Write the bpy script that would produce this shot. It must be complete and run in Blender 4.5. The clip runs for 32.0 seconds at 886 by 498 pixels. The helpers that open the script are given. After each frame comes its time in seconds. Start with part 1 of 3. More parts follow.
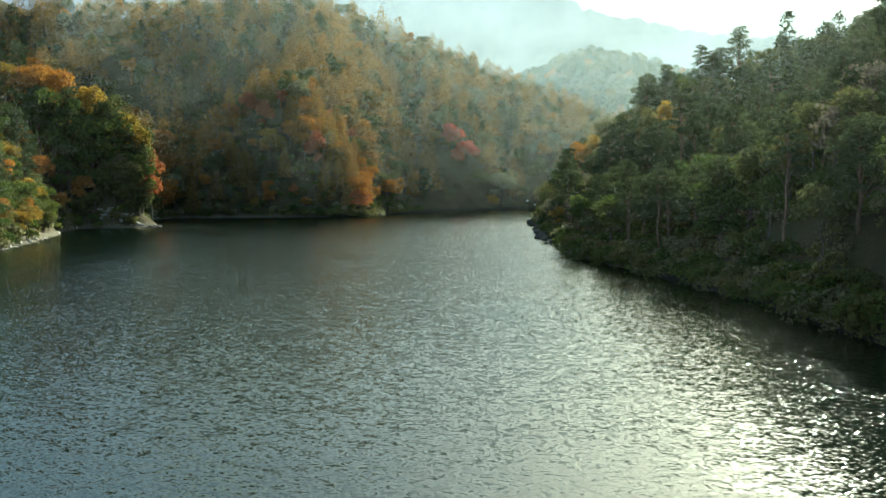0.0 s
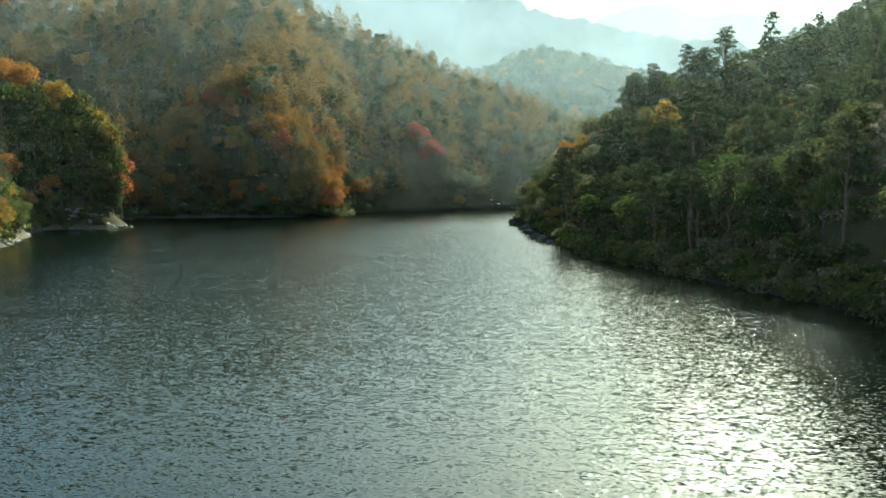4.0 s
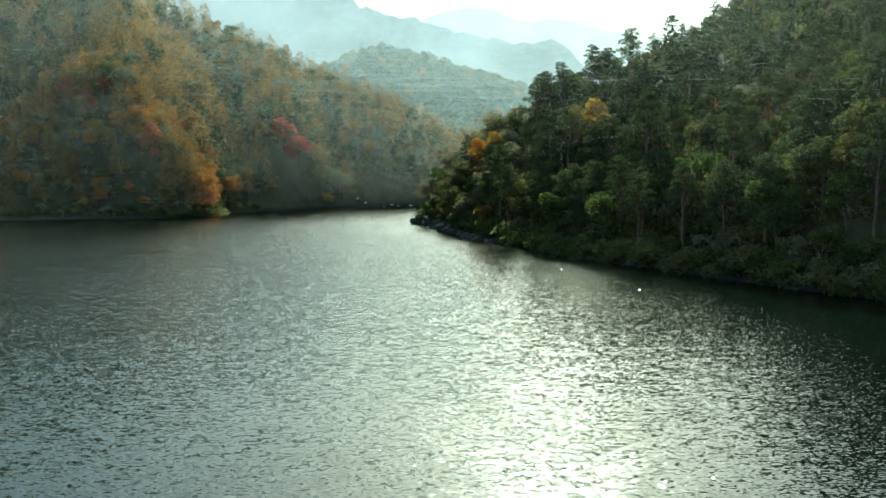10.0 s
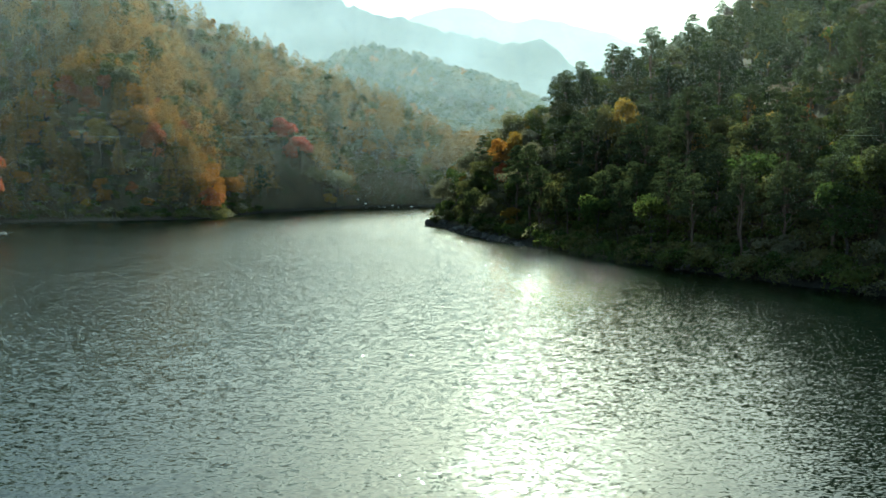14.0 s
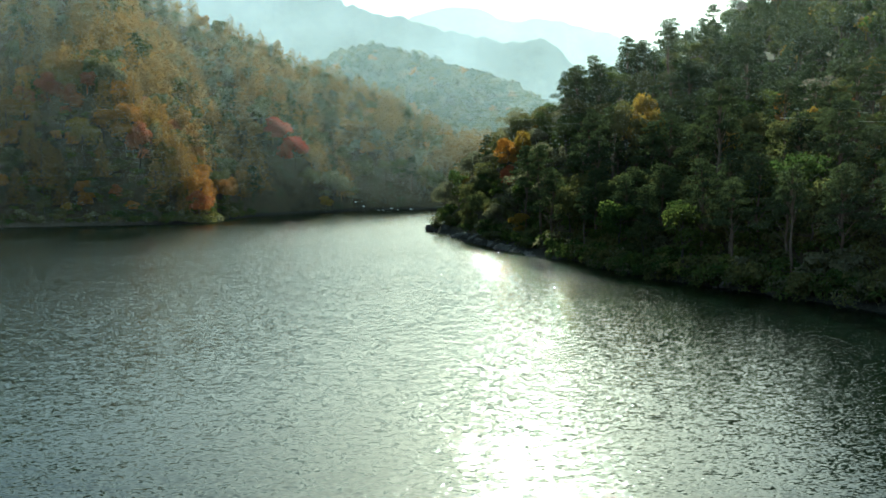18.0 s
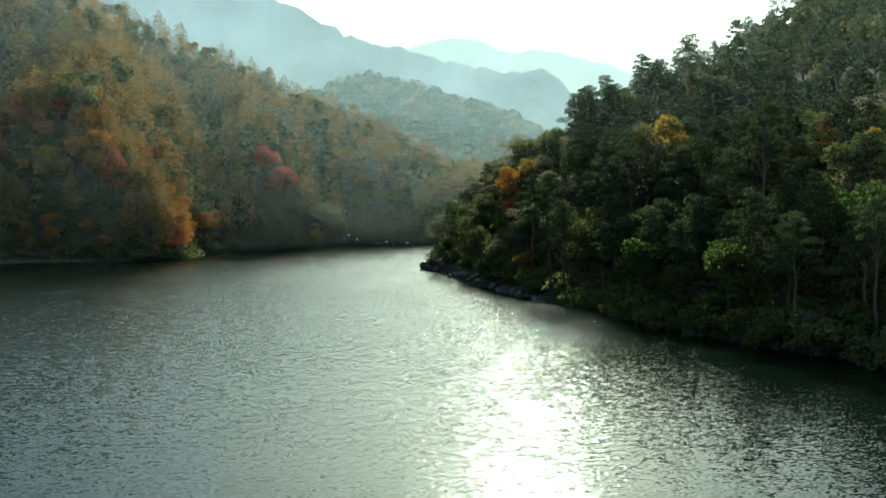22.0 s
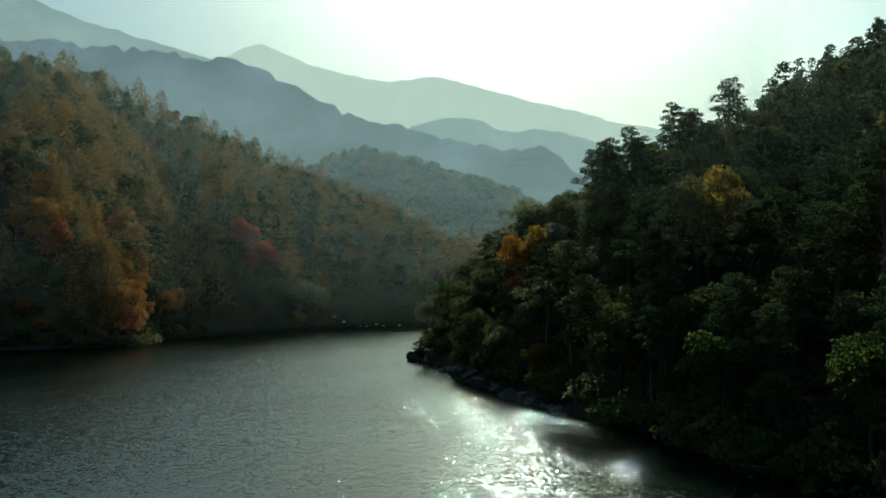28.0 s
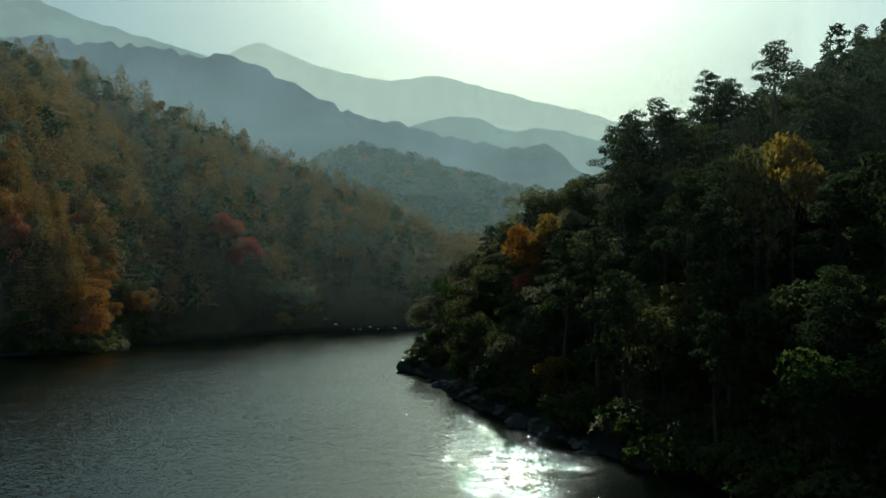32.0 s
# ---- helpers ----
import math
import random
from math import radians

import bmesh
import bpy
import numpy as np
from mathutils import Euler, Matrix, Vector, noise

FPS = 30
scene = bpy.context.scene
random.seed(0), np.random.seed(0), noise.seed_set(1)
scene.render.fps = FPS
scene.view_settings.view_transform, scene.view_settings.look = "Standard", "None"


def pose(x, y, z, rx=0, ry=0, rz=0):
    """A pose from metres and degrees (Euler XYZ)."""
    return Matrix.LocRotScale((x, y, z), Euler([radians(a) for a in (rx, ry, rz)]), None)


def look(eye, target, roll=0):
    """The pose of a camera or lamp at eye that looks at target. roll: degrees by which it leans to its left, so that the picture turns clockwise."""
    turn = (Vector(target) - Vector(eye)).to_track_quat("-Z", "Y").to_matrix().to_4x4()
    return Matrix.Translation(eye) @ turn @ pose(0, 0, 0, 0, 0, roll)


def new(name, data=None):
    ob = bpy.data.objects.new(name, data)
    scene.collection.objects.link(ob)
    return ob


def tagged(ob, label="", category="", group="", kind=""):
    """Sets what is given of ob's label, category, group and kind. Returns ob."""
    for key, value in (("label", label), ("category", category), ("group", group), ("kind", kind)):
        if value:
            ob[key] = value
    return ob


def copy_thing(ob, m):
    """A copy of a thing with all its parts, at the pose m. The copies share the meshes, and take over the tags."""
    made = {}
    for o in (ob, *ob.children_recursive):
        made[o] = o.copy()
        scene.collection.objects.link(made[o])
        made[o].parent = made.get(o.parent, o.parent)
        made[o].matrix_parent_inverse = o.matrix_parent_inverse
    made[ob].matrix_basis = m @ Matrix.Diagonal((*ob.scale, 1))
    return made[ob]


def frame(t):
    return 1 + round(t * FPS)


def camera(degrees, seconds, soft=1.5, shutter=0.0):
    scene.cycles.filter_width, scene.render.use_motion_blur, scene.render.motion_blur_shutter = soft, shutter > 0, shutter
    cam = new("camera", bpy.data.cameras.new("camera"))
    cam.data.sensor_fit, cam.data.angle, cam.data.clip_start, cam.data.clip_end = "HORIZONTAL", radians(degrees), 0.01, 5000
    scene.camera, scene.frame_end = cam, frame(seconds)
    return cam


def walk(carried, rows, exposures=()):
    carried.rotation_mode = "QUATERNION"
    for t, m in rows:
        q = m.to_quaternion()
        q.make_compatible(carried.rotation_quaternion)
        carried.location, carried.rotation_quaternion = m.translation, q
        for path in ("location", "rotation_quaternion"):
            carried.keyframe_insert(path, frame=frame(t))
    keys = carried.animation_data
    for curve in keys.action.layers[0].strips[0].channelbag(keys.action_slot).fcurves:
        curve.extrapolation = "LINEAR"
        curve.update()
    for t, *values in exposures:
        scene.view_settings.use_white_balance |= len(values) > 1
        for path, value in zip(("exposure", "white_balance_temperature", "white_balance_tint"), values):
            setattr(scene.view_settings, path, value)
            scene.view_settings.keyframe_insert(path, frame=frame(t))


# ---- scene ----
# A reservoir between wooded autumn hills, seen from a low flight over the water. Metres; +y runs up the valley.

# camera: seconds, x, y, z, heading (to the left of +y), pitch, roll
PATH = [
    (0, 38.50, -44.19, 11.41, 14.84, -4.17, -0.09),
    (0.5, 37.30, -44.04, 11.45, 14.68, -4.16, -0.08),
    (1, 35.97, -43.92, 11.49, 14.44, -4.17, -0.08),
    (1.5, 34.54, -43.79, 11.52, 14.18, -4.16, -0.08),
    (2, 33.03, -43.65, 11.54, 13.91, -4.16, -0.07),
    (2.5, 31.45, -43.50, 11.57, 13.42, -4.19, -0.07),
    (3, 29.81, -43.34, 11.58, 12.69, -4.20, -0.07),
    (3.5, 28.11, -43.18, 11.59, 11.83, -4.23, -0.07),
    (5.5, 20.73, -42.42, 11.46, 8.00, -4.28, -0.09),
    (6, 18.87, -42.09, 11.44, 7.04, -4.28, -0.09),
    (6.5, 17.01, -41.71, 11.43, 6.07, -4.29, -0.09),
    (7, 15.11, -41.29, 11.43, 5.14, -4.30, -0.09),
    (7.5, 13.19, -40.84, 11.44, 4.12, -4.31, -0.09),
    (8, 11.23, -40.39, 11.44, 3.16, -4.31, -0.09),
    (8.5, 9.27, -39.93, 11.45, 2.11, -4.34, -0.09),
    (9, 7.31, -39.47, 11.44, 1.13, -4.36, -0.09),
    (9.5, 5.39, -39.00, 11.42, 0.21, -4.35, -0.09),
    (10, 3.54, -38.53, 11.42, -0.74, -4.35, -0.08),
    (10.5, 1.78, -38.06, 11.42, -1.51, -4.35, -0.08),
    (11, 0.17, -37.62, 11.45, -1.92, -4.36, -0.09),
    (11.5, -1.25, -37.22, 11.49, -1.95, -4.35, -0.09),
    (12, -2.44, -36.84, 11.54, -1.90, -4.35, -0.09),
    (12.5, -3.41, -36.44, 11.58, -1.90, -4.36, -0.09),
    (13, -4.16, -35.95, 11.62, -1.87, -4.36, -0.09),
    (13.5, -4.74, -35.27, 11.66, -1.91, -4.35, -0.10),
    (14, -5.18, -34.35, 11.70, -1.90, -4.35, -0.10),
    (14.5, -5.50, -33.19, 11.75, -1.90, -4.34, -0.10),
    (16.5, -5.55, -26.13, 12.06, -1.89, -4.31, -0.11),
    (17, -5.49, -24.03, 12.12, -1.90, -4.31, -0.11),
    (17.5, -5.39, -21.82, 12.18, -1.91, -4.31, -0.12),
    (18, -5.26, -19.50, 12.23, -1.93, -4.31, -0.13),
    (18.5, -5.10, -17.12, 12.28, -1.92, -4.29, -0.13),
    (19, -4.93, -14.69, 12.33, -1.91, -4.28, -0.14),
    (19.5, -4.75, -12.21, 12.38, -1.90, -4.28, -0.14),
    (20, -4.58, -9.67, 12.43, -1.92, -4.19, -0.15),
    (20.5, -4.42, -7.06, 12.48, -1.94, -3.79, -0.16),
    (21, -4.24, -4.40, 12.53, -1.96, -3.31, -0.16),
    (21.5, -4.06, -1.72, 12.58, -1.95, -2.84, -0.17),
    (22, -3.84, 0.97, 12.63, -1.96, -2.31, -0.18),
    (22.5, -3.61, 3.66, 12.68, -1.92, -1.86, -0.18),
    (23, -3.36, 6.36, 12.70, -1.92, -1.36, -0.19),
    (23.5, -3.12, 9.08, 12.71, -1.89, -0.84, -0.19),
    (24, -2.89, 11.82, 12.71, -1.89, -0.36, -0.20),
    (24.5, -2.68, 14.58, 12.70, -1.91, 0.19, -0.20),
    (25, -2.49, 17.35, 12.70, -1.94, 0.65, -0.20),
    (25.5, -2.30, 20.11, 12.70, -1.95, 1.15, -0.19),
    (26, -2.10, 22.85, 12.70, -1.96, 1.69, -0.19),
    (26.5, -1.89, 25.59, 12.70, -1.96, 2.18, -0.18),
    (28.5, -0.85, 36.66, 12.74, -1.98, 2.82, -0.11),
    (29, -0.60, 39.46, 12.76, -1.96, 2.80, -0.10),
    (29.5, -0.38, 42.24, 12.78, -1.96, 2.81, -0.09),
    (30, -0.18, 45.00, 12.79, -1.98, 2.81, -0.08),
    (30.5, -0.01, 47.73, 12.79, -2.00, 2.83, -0.07),
    (31, 0.15, 50.43, 12.78, -2.01, 2.82, -0.06),
    (31.5, 0.33, 53.15, 12.74, -1.99, 2.79, -0.06),
    (32, 0.54, 55.95, 12.67, -1.90, 2.85, -0.05),
]
EXPOSURES = [(0, 2.15, 6350, -20), (4, 2.0, 6050, -22), (14, 1.9, 5900, -24), (20, 1.78, 5850, -24), (24, 1.28, 5850, -25), (26.5, 0.6, 5750, -26), (32, 0.12, 5650, -25)]
cam = camera(53.0, 32.0, soft=1.5)
walk(cam, [(t, Matrix.Translation((x, y, z)) @ pose(0, 0, 0, 0, 0, head) @ pose(0, 0, 0, 90 + pitch) @ pose(0, 0, 0, 0, 0, roll))
           for t, x, y, z, head, pitch, roll in PATH], EXPOSURES)

# ---- light: hazy autumn sun over the head of the valley ----
SUN_AZ, SUN_EL = radians(7.5), radians(27.8)      # to the right of +y, above the horizon
world = bpy.data.worlds.new("sky")
scene.world = world
world.use_nodes = True
sky = world.node_tree.nodes.new("ShaderNodeTexSky")
sky.sky_type, sky.sun_disc = "NISHITA", False
sky.sun_elevation, sky.sun_rotation = SUN_EL, SUN_AZ
sky.air_density, sky.dust_density, sky.ozone_density = 1.0, 1.9, 1.5
back = world.node_tree.nodes["Background"]
back.inputs["Strength"].default_value = 0.06
world.node_tree.links.new(sky.outputs[0], back.inputs["Color"])
sun_data = bpy.data.lights.new("sun", "SUN")
sun_data.energy, sun_data.angle, sun_data.color = 4.0, radians(0.55), (1.0, 0.93, 0.82)
sun = new("sun", sun_data)
toward = Vector((math.sin(SUN_AZ) * math.cos(SUN_EL), math.cos(SUN_AZ) * math.cos(SUN_EL), math.sin(SUN_EL)))
sun.matrix_world = look(toward * 900, (0, 0, 0))


# ---- materials ----
def material(name):
    m = bpy.data.materials.new(name)
    m.use_nodes = True
    t = m.node_tree
    t.nodes.clear()
    return m, t.nodes, t.links


def node(nodes, kind, **values):
    n = nodes.new("ShaderNode" + kind)
    for k, v in values.items():
        n.inputs[k.replace("_", " ")].default_value = v
    return n


def noise_node(nodes, links, scale, detail=4.0, source="Generated", rough=0.55):
    if source == "Position":
        where = nodes.new("ShaderNodeNewGeometry").outputs["Position"]
    else:
        where = nodes.new("ShaderNodeTexCoord").outputs[source]
    n = node(nodes, "TexNoise", Scale=scale, Detail=detail, Roughness=rough)
    links.new(where, n.inputs["Vector"])
    return n


def ramp_node(nodes, links, source, stops):
    r = nodes.new("ShaderNodeValToRGB")
    while len(r.color_ramp.elements) < len(stops):
        r.color_ramp.elements.new(0.5)
    for e, (at, c) in zip(r.color_ramp.elements, stops):
        e.position, e.color = at, (*c, 1)
    links.new(source, r.inputs["Fac"])
    return r


def leaf_material(name, colours, through_share=0.5, glow_gain=1.45):
    """Leaves: colour varies from tree to tree, over the crown and from leaf to leaf; light shines through them."""
    m, nodes, links = material(name)
    info = nodes.new("ShaderNodeObjectInfo")
    geo = nodes.new("ShaderNodeNewGeometry")
    patch = noise_node(nodes, links, 0.23, 3.0, "Position")
    mixed = node(nodes, "Math")
    mixed.operation = "MULTIPLY_ADD"
    links.new(geo.outputs["Random Per Island"], mixed.inputs[0])
    mixed.inputs[1].default_value = 0.28
    links.new(patch.outputs["Fac"], mixed.inputs[2])
    more = node(nodes, "Math")
    more.operation = "MULTIPLY_ADD"
    links.new(info.outputs["Random"], more.inputs[0])
    more.inputs[1].default_value = 0.35
    links.new(mixed.outputs[0], more.inputs[2])
    low = node(nodes, "MapRange")
    low.inputs["From Min"].default_value, low.inputs["From Max"].default_value = 0.35, 1.05
    links.new(more.outputs[0], low.inputs["Value"])
    n = len(colours) - 1
    r = ramp_node(nodes, links, low.outputs[0], [(i / n, c) for i, c in enumerate(colours)])
    face = node(nodes, "BsdfPrincipled", Roughness=0.55)
    face.inputs["Specular IOR Level"].default_value = 0.0
    links.new(r.outputs[0], face.inputs["Base Color"])
    glow = nodes.new("ShaderNodeBsdfTranslucent")
    warm = nodes.new("ShaderNodeHueSaturation")
    warm.inputs["Saturation"].default_value, warm.inputs["Value"].default_value = 1.05, glow_gain
    links.new(r.outputs[0], warm.inputs["Color"])
    links.new(warm.outputs[0], glow.inputs["Color"])
    mix = nodes.new("ShaderNodeMixShader")
    mix.inputs[0].default_value = through_share
    links.new(face.outputs[0], mix.inputs[1])
    links.new(glow.outputs[0], mix.inputs[2])
    out = nodes.new("ShaderNodeOutputMaterial")
    links.new(mix.outputs[0], out.inputs[0])
    return m


def solid_material(name, dark, light, scale, rough=0.85, bump=0.3, source="Object", size=0.05):
    m, nodes, links = material(name)
    big = noise_node(nodes, links, scale, 6.0, source, 0.65)
    fine = noise_node(nodes, links, scale * 9, 4.0, source, 0.7)
    add = node(nodes, "Math")
    add.operation = "MULTIPLY_ADD"
    links.new(fine.outputs["Fac"], add.inputs[0])
    add.inputs[1].default_value = 0.5
    links.new(big.outputs["Fac"], add.inputs[2])
    r = ramp_node(nodes, links, add.outputs[0], [(0.5, dark), (0.95, light)])
    b = node(nodes, "BsdfPrincipled", Roughness=rough)
    b.inputs["Specular IOR Level"].default_value = 0.3
    links.new(r.outputs[0], b.inputs["Base Color"])
    bm_node = node(nodes, "Bump", Strength=bump, Distance=size)
    links.new(fine.outputs["Fac"], bm_node.inputs["Height"])
    links.new(bm_node.outputs[0], b.inputs["Normal"])
    out = nodes.new("ShaderNodeOutputMaterial")
    links.new(b.outputs[0], out.inputs[0])
    return m


PINE = leaf_material("pine_needles", [(0.026, 0.034, 0.018), (0.046, 0.057, 0.027), (0.072, 0.082, 0.036)], 0.28, 1.2)
GREEN = leaf_material("green_leaves", [(0.028, 0.042, 0.014), (0.052, 0.075, 0.022), (0.105, 0.115, 0.03)], 0.45, 1.2)
OLIVE = leaf_material("olive_leaves", [(0.045, 0.055, 0.025), (0.085, 0.09, 0.035), (0.135, 0.12, 0.043)], 0.42, 1.15)
ORANGE = leaf_material("orange_leaves", [(0.15, 0.085, 0.028), (0.25, 0.125, 0.034), (0.34, 0.15, 0.036)], 0.42, 1.25)
YELLOW = leaf_material("yellow_leaves", [(0.10, 0.08, 0.024), (0.17, 0.12, 0.03), (0.25, 0.15, 0.032)])
RED = leaf_material("red_leaves", [(0.14, 0.05, 0.03), (0.23, 0.075, 0.038), (0.28, 0.12, 0.048)])
MAROON = leaf_material("maroon_leaves", [(0.16, 0.045, 0.035), (0.29, 0.07, 0.048), (0.38, 0.105, 0.062)])
LARCH = leaf_material("larch_needles", [(0.11, 0.075, 0.028), (0.19, 0.118, 0.038), (0.28, 0.16, 0.048)], 0.48, 1.15)
STRAW = leaf_material("withered_leaves", [(0.075, 0.075, 0.045), (0.12, 0.112, 0.065), (0.165, 0.15, 0.085)], 0.55, 1.25)
BARE = leaf_material("dry_twigs", [(0.06, 0.052, 0.042), (0.10, 0.082, 0.065), (0.14, 0.115, 0.09)], 0.3)
BARK = solid_material("dark_bark", (0.03, 0.024, 0.02), (0.11, 0.085, 0.065), 1.5)
RUDDY = solid_material("pine_bark", (0.06, 0.04, 0.028), (0.17, 0.11, 0.075), 1.8)
ROCK = solid_material("shore_rock", (0.10, 0.09, 0.075), (0.36, 0.32, 0.27), 0.8, 0.8, 0.6, "Object", 0.12)

WET = solid_material("dark_rock", (0.035, 0.03, 0.025), (0.12, 0.10, 0.08), 0.9, 0.7, 0.6, "Object", 0.1)
# stone whose near-white colour stands in for foam and sun glints
GLINT_STONE = solid_material("glint_stone", (0.45, 0.43, 0.40), (0.75, 0.73, 0.70), 1.2, 0.7, 0.3, "Object", 0.05)


def ground_material():
    """Leaf litter and earth, with a bare band of stony soil along the waterline."""
    m, nodes, links = material("forest_floor")
    big = noise_node(nodes, links, 0.12, 6.0, "Position", 0.65)
    fine = noise_node(nodes, links, 1.7, 5.0, "Position", 0.7)
    litter = ramp_node(nodes, links, big.outputs["Fac"], [(0.3, (0.035, 0.032, 0.018)), (0.5, (0.075, 0.055, 0.028)), (0.7, (0.05, 0.06, 0.025))])
    soil = ramp_node(nodes, links, fine.outputs["Fac"], [(0.3, (0.05, 0.042, 0.03)), (0.7, (0.17, 0.14, 0.10))])
    # waterline soil is darker east of x=-75 than west of x=-90
    dark_soil = ramp_node(nodes, links, fine.outputs["Fac"], [(0.3, (0.018, 0.016, 0.012)), (0.7, (0.05, 0.042, 0.03))])
    geo = nodes.new("ShaderNodeNewGeometry")
    xyz = nodes.new("ShaderNodeSeparateXYZ")
    links.new(geo.outputs["Position"], xyz.inputs[0])
    stony = node(nodes, "MapRange")
    stony.inputs["From Min"].default_value, stony.inputs["From Max"].default_value = -75.0, -90.0
    links.new(xyz.outputs["X"], stony.inputs["Value"])
    bank = nodes.new("ShaderNodeMixRGB")
    links.new(stony.outputs[0], bank.inputs[0])
    links.new(dark_soil.outputs[0], bank.inputs[1])
    links.new(soil.outputs[0], bank.inputs[2])
    edge = node(nodes, "Math")
    edge.operation = "MULTIPLY_ADD"
    links.new(fine.outputs["Fac"], edge.inputs[0])
    edge.inputs[1].default_value = -1.2
    links.new(xyz.outputs["Z"], edge.inputs[2])
    band = node(nodes, "MapRange")
    band.inputs["From Min"].default_value, band.inputs["From Max"].default_value = 0.1, 0.9
    links.new(edge.outputs[0], band.inputs["Value"])
    mix = nodes.new("ShaderNodeMix")
    mix.data_type = "RGBA"
    links.new(band.outputs[0], mix.inputs["Factor"])
    for s in mix.inputs:
        if s.type == "RGBA" and s.name == "A":
            links.new(bank.outputs[0], s)
        if s.type == "RGBA" and s.name == "B":
            links.new(litter.outputs[0], s)
    b = node(nodes, "BsdfPrincipled", Roughness=0.95)
    b.inputs["Specular IOR Level"].default_value = 0.1
    for s in mix.outputs:
        if s.type == "RGBA":
            links.new(s, b.inputs["Base Color"])
    bump = node(nodes, "Bump", Strength=0.6, Distance=0.4)
    links.new(fine.outputs["Fac"], bump.inputs["Height"])
    links.new(bump.outputs[0], b.inputs["Normal"])
    out = nodes.new("ShaderNodeOutputMaterial")
    links.new(b.outputs[0], out.inputs[0])
    return m


def water_material():
    """Wind-rippled lake water: dark green depth under a clear reflecting skin."""
    m, nodes, links = material("lake_water")
    geo = nodes.new("ShaderNodeNewGeometry")
    turn = nodes.new("ShaderNodeMapping")
    turn.inputs["Rotation"].default_value = (0, 0, radians(6))
    turn.inputs["Scale"].default_value = (0.7, 1.3, 1.0)
    links.new(geo.outputs["Position"], turn.inputs["Vector"])
    gust = node(nodes, "TexNoise", Scale=0.05, Detail=3.0)
    links.new(geo.outputs["Position"], gust.inputs["Vector"])
    force = node(nodes, "MapRange")
    force.inputs["From Min"].default_value, force.inputs["From Max"].default_value = 0.3, 0.7
    force.inputs["To Min"].default_value, force.inputs["To Max"].default_value = 0.7, 1.1
    links.new(gust.outputs["Fac"], force.inputs["Value"])
    # slopes of the waves: long low ripples, short ripples, and a fine chop that is mostly flat with few steep flecks
    total = None
    for size, amount, flecks in ((1.6, (0.10, 0.13, 0), False), (4.0, (0.22, 0.23, 0), False), (7.5, (3.0, 1.8, 0), True)):
        wave = node(nodes, "TexNoise", Scale=size, Detail=1.0, Roughness=0.5)
        links.new(turn.outputs[0], wave.inputs["Vector"])
        centred = nodes.new("ShaderNodeVectorMath")
        centred.operation = "SUBTRACT"
        links.new(wave.outputs["Color"], centred.inputs[0])
        centred.inputs[1].default_value = (0.5, 0.5, 0.5)
        if flecks:
            height = nodes.new("ShaderNodeVectorMath")
            height.operation = "LENGTH"
            links.new(centred.outputs[0], height.inputs[0])
            curled = nodes.new("ShaderNodeVectorMath")
            curled.operation = "SCALE"
            links.new(centred.outputs[0], curled.inputs[0])
            links.new(height.outputs["Value"], curled.inputs["Scale"])
            centred = curled
        scaled = nodes.new("ShaderNodeVectorMath")
        scaled.operation = "MULTIPLY"
        links.new(centred.outputs[0], scaled.inputs[0])
        scaled.inputs[1].default_value = amount
        if total is None:
            total = scaled
        else:
            both = nodes.new("ShaderNodeVectorMath")
            links.new(total.outputs[0], both.inputs[0])
            links.new(scaled.outputs[0], both.inputs[1])
            total = both
    blown = nodes.new("ShaderNodeVectorMath")
    blown.operation = "SCALE"
    links.new(total.outputs[0], blown.inputs[0])
    links.new(force.outputs[0], blown.inputs["Scale"])
    upright = nodes.new("ShaderNodeVectorMath")
    links.new(blown.outputs[0], upright.inputs[0])
    # normals tip down the lake, most at its head, to brighten far reflections
    xyz = nodes.new("ShaderNodeSeparateXYZ")
    links.new(geo.outputs["Position"], xyz.inputs[0])
    wind = nodes.new("ShaderNodeFloatCurve")
    along = node(nodes, "MapRange")
    along.inputs["From Min"].default_value, along.inputs["From Max"].default_value = -20.0, 200.0
    links.new(xyz.outputs["Y"], along.inputs["Value"])
    links.new(along.outputs[0], wind.inputs["Value"])
    shape = wind.mapping.curves[0]
    shape.points[0].location, shape.points[1].location = (0.0, 0.0), (1.0, 1.0)
    shape.points.new(0.45, 0.56)
    wind.mapping.update()
    reflect_tilt = node(nodes, "Math")
    reflect_tilt.operation = "MULTIPLY"
    links.new(wind.outputs[0], reflect_tilt.inputs[0])
    reflect_tilt.inputs[1].default_value = -0.115
    lean = nodes.new("ShaderNodeCombineXYZ")
    lean.inputs["Z"].default_value = 1.0
    links.new(reflect_tilt.outputs[0], lean.inputs["Y"])
    links.new(lean.outputs[0], upright.inputs[1])
    unit = nodes.new("ShaderNodeVectorMath")
    unit.operation = "NORMALIZE"
    links.new(upright.outputs[0], unit.inputs[0])
    b = node(nodes, "BsdfPrincipled", Roughness=0.045, IOR=1.33)
    b.inputs["Base Color"].default_value = (0.0022, 0.0048, 0.0030, 1)
    b.inputs["Specular IOR Level"].default_value = 0.42
    b.inputs["Specular Tint"].default_value = (0.76, 0.97, 1.0, 1)
    links.new(unit.outputs[0], b.inputs["Normal"])
    out = nodes.new("ShaderNodeOutputMaterial")
    links.new(b.outputs[0], out.inputs[0])
    return m


GROUND = ground_material()
WATER = water_material()

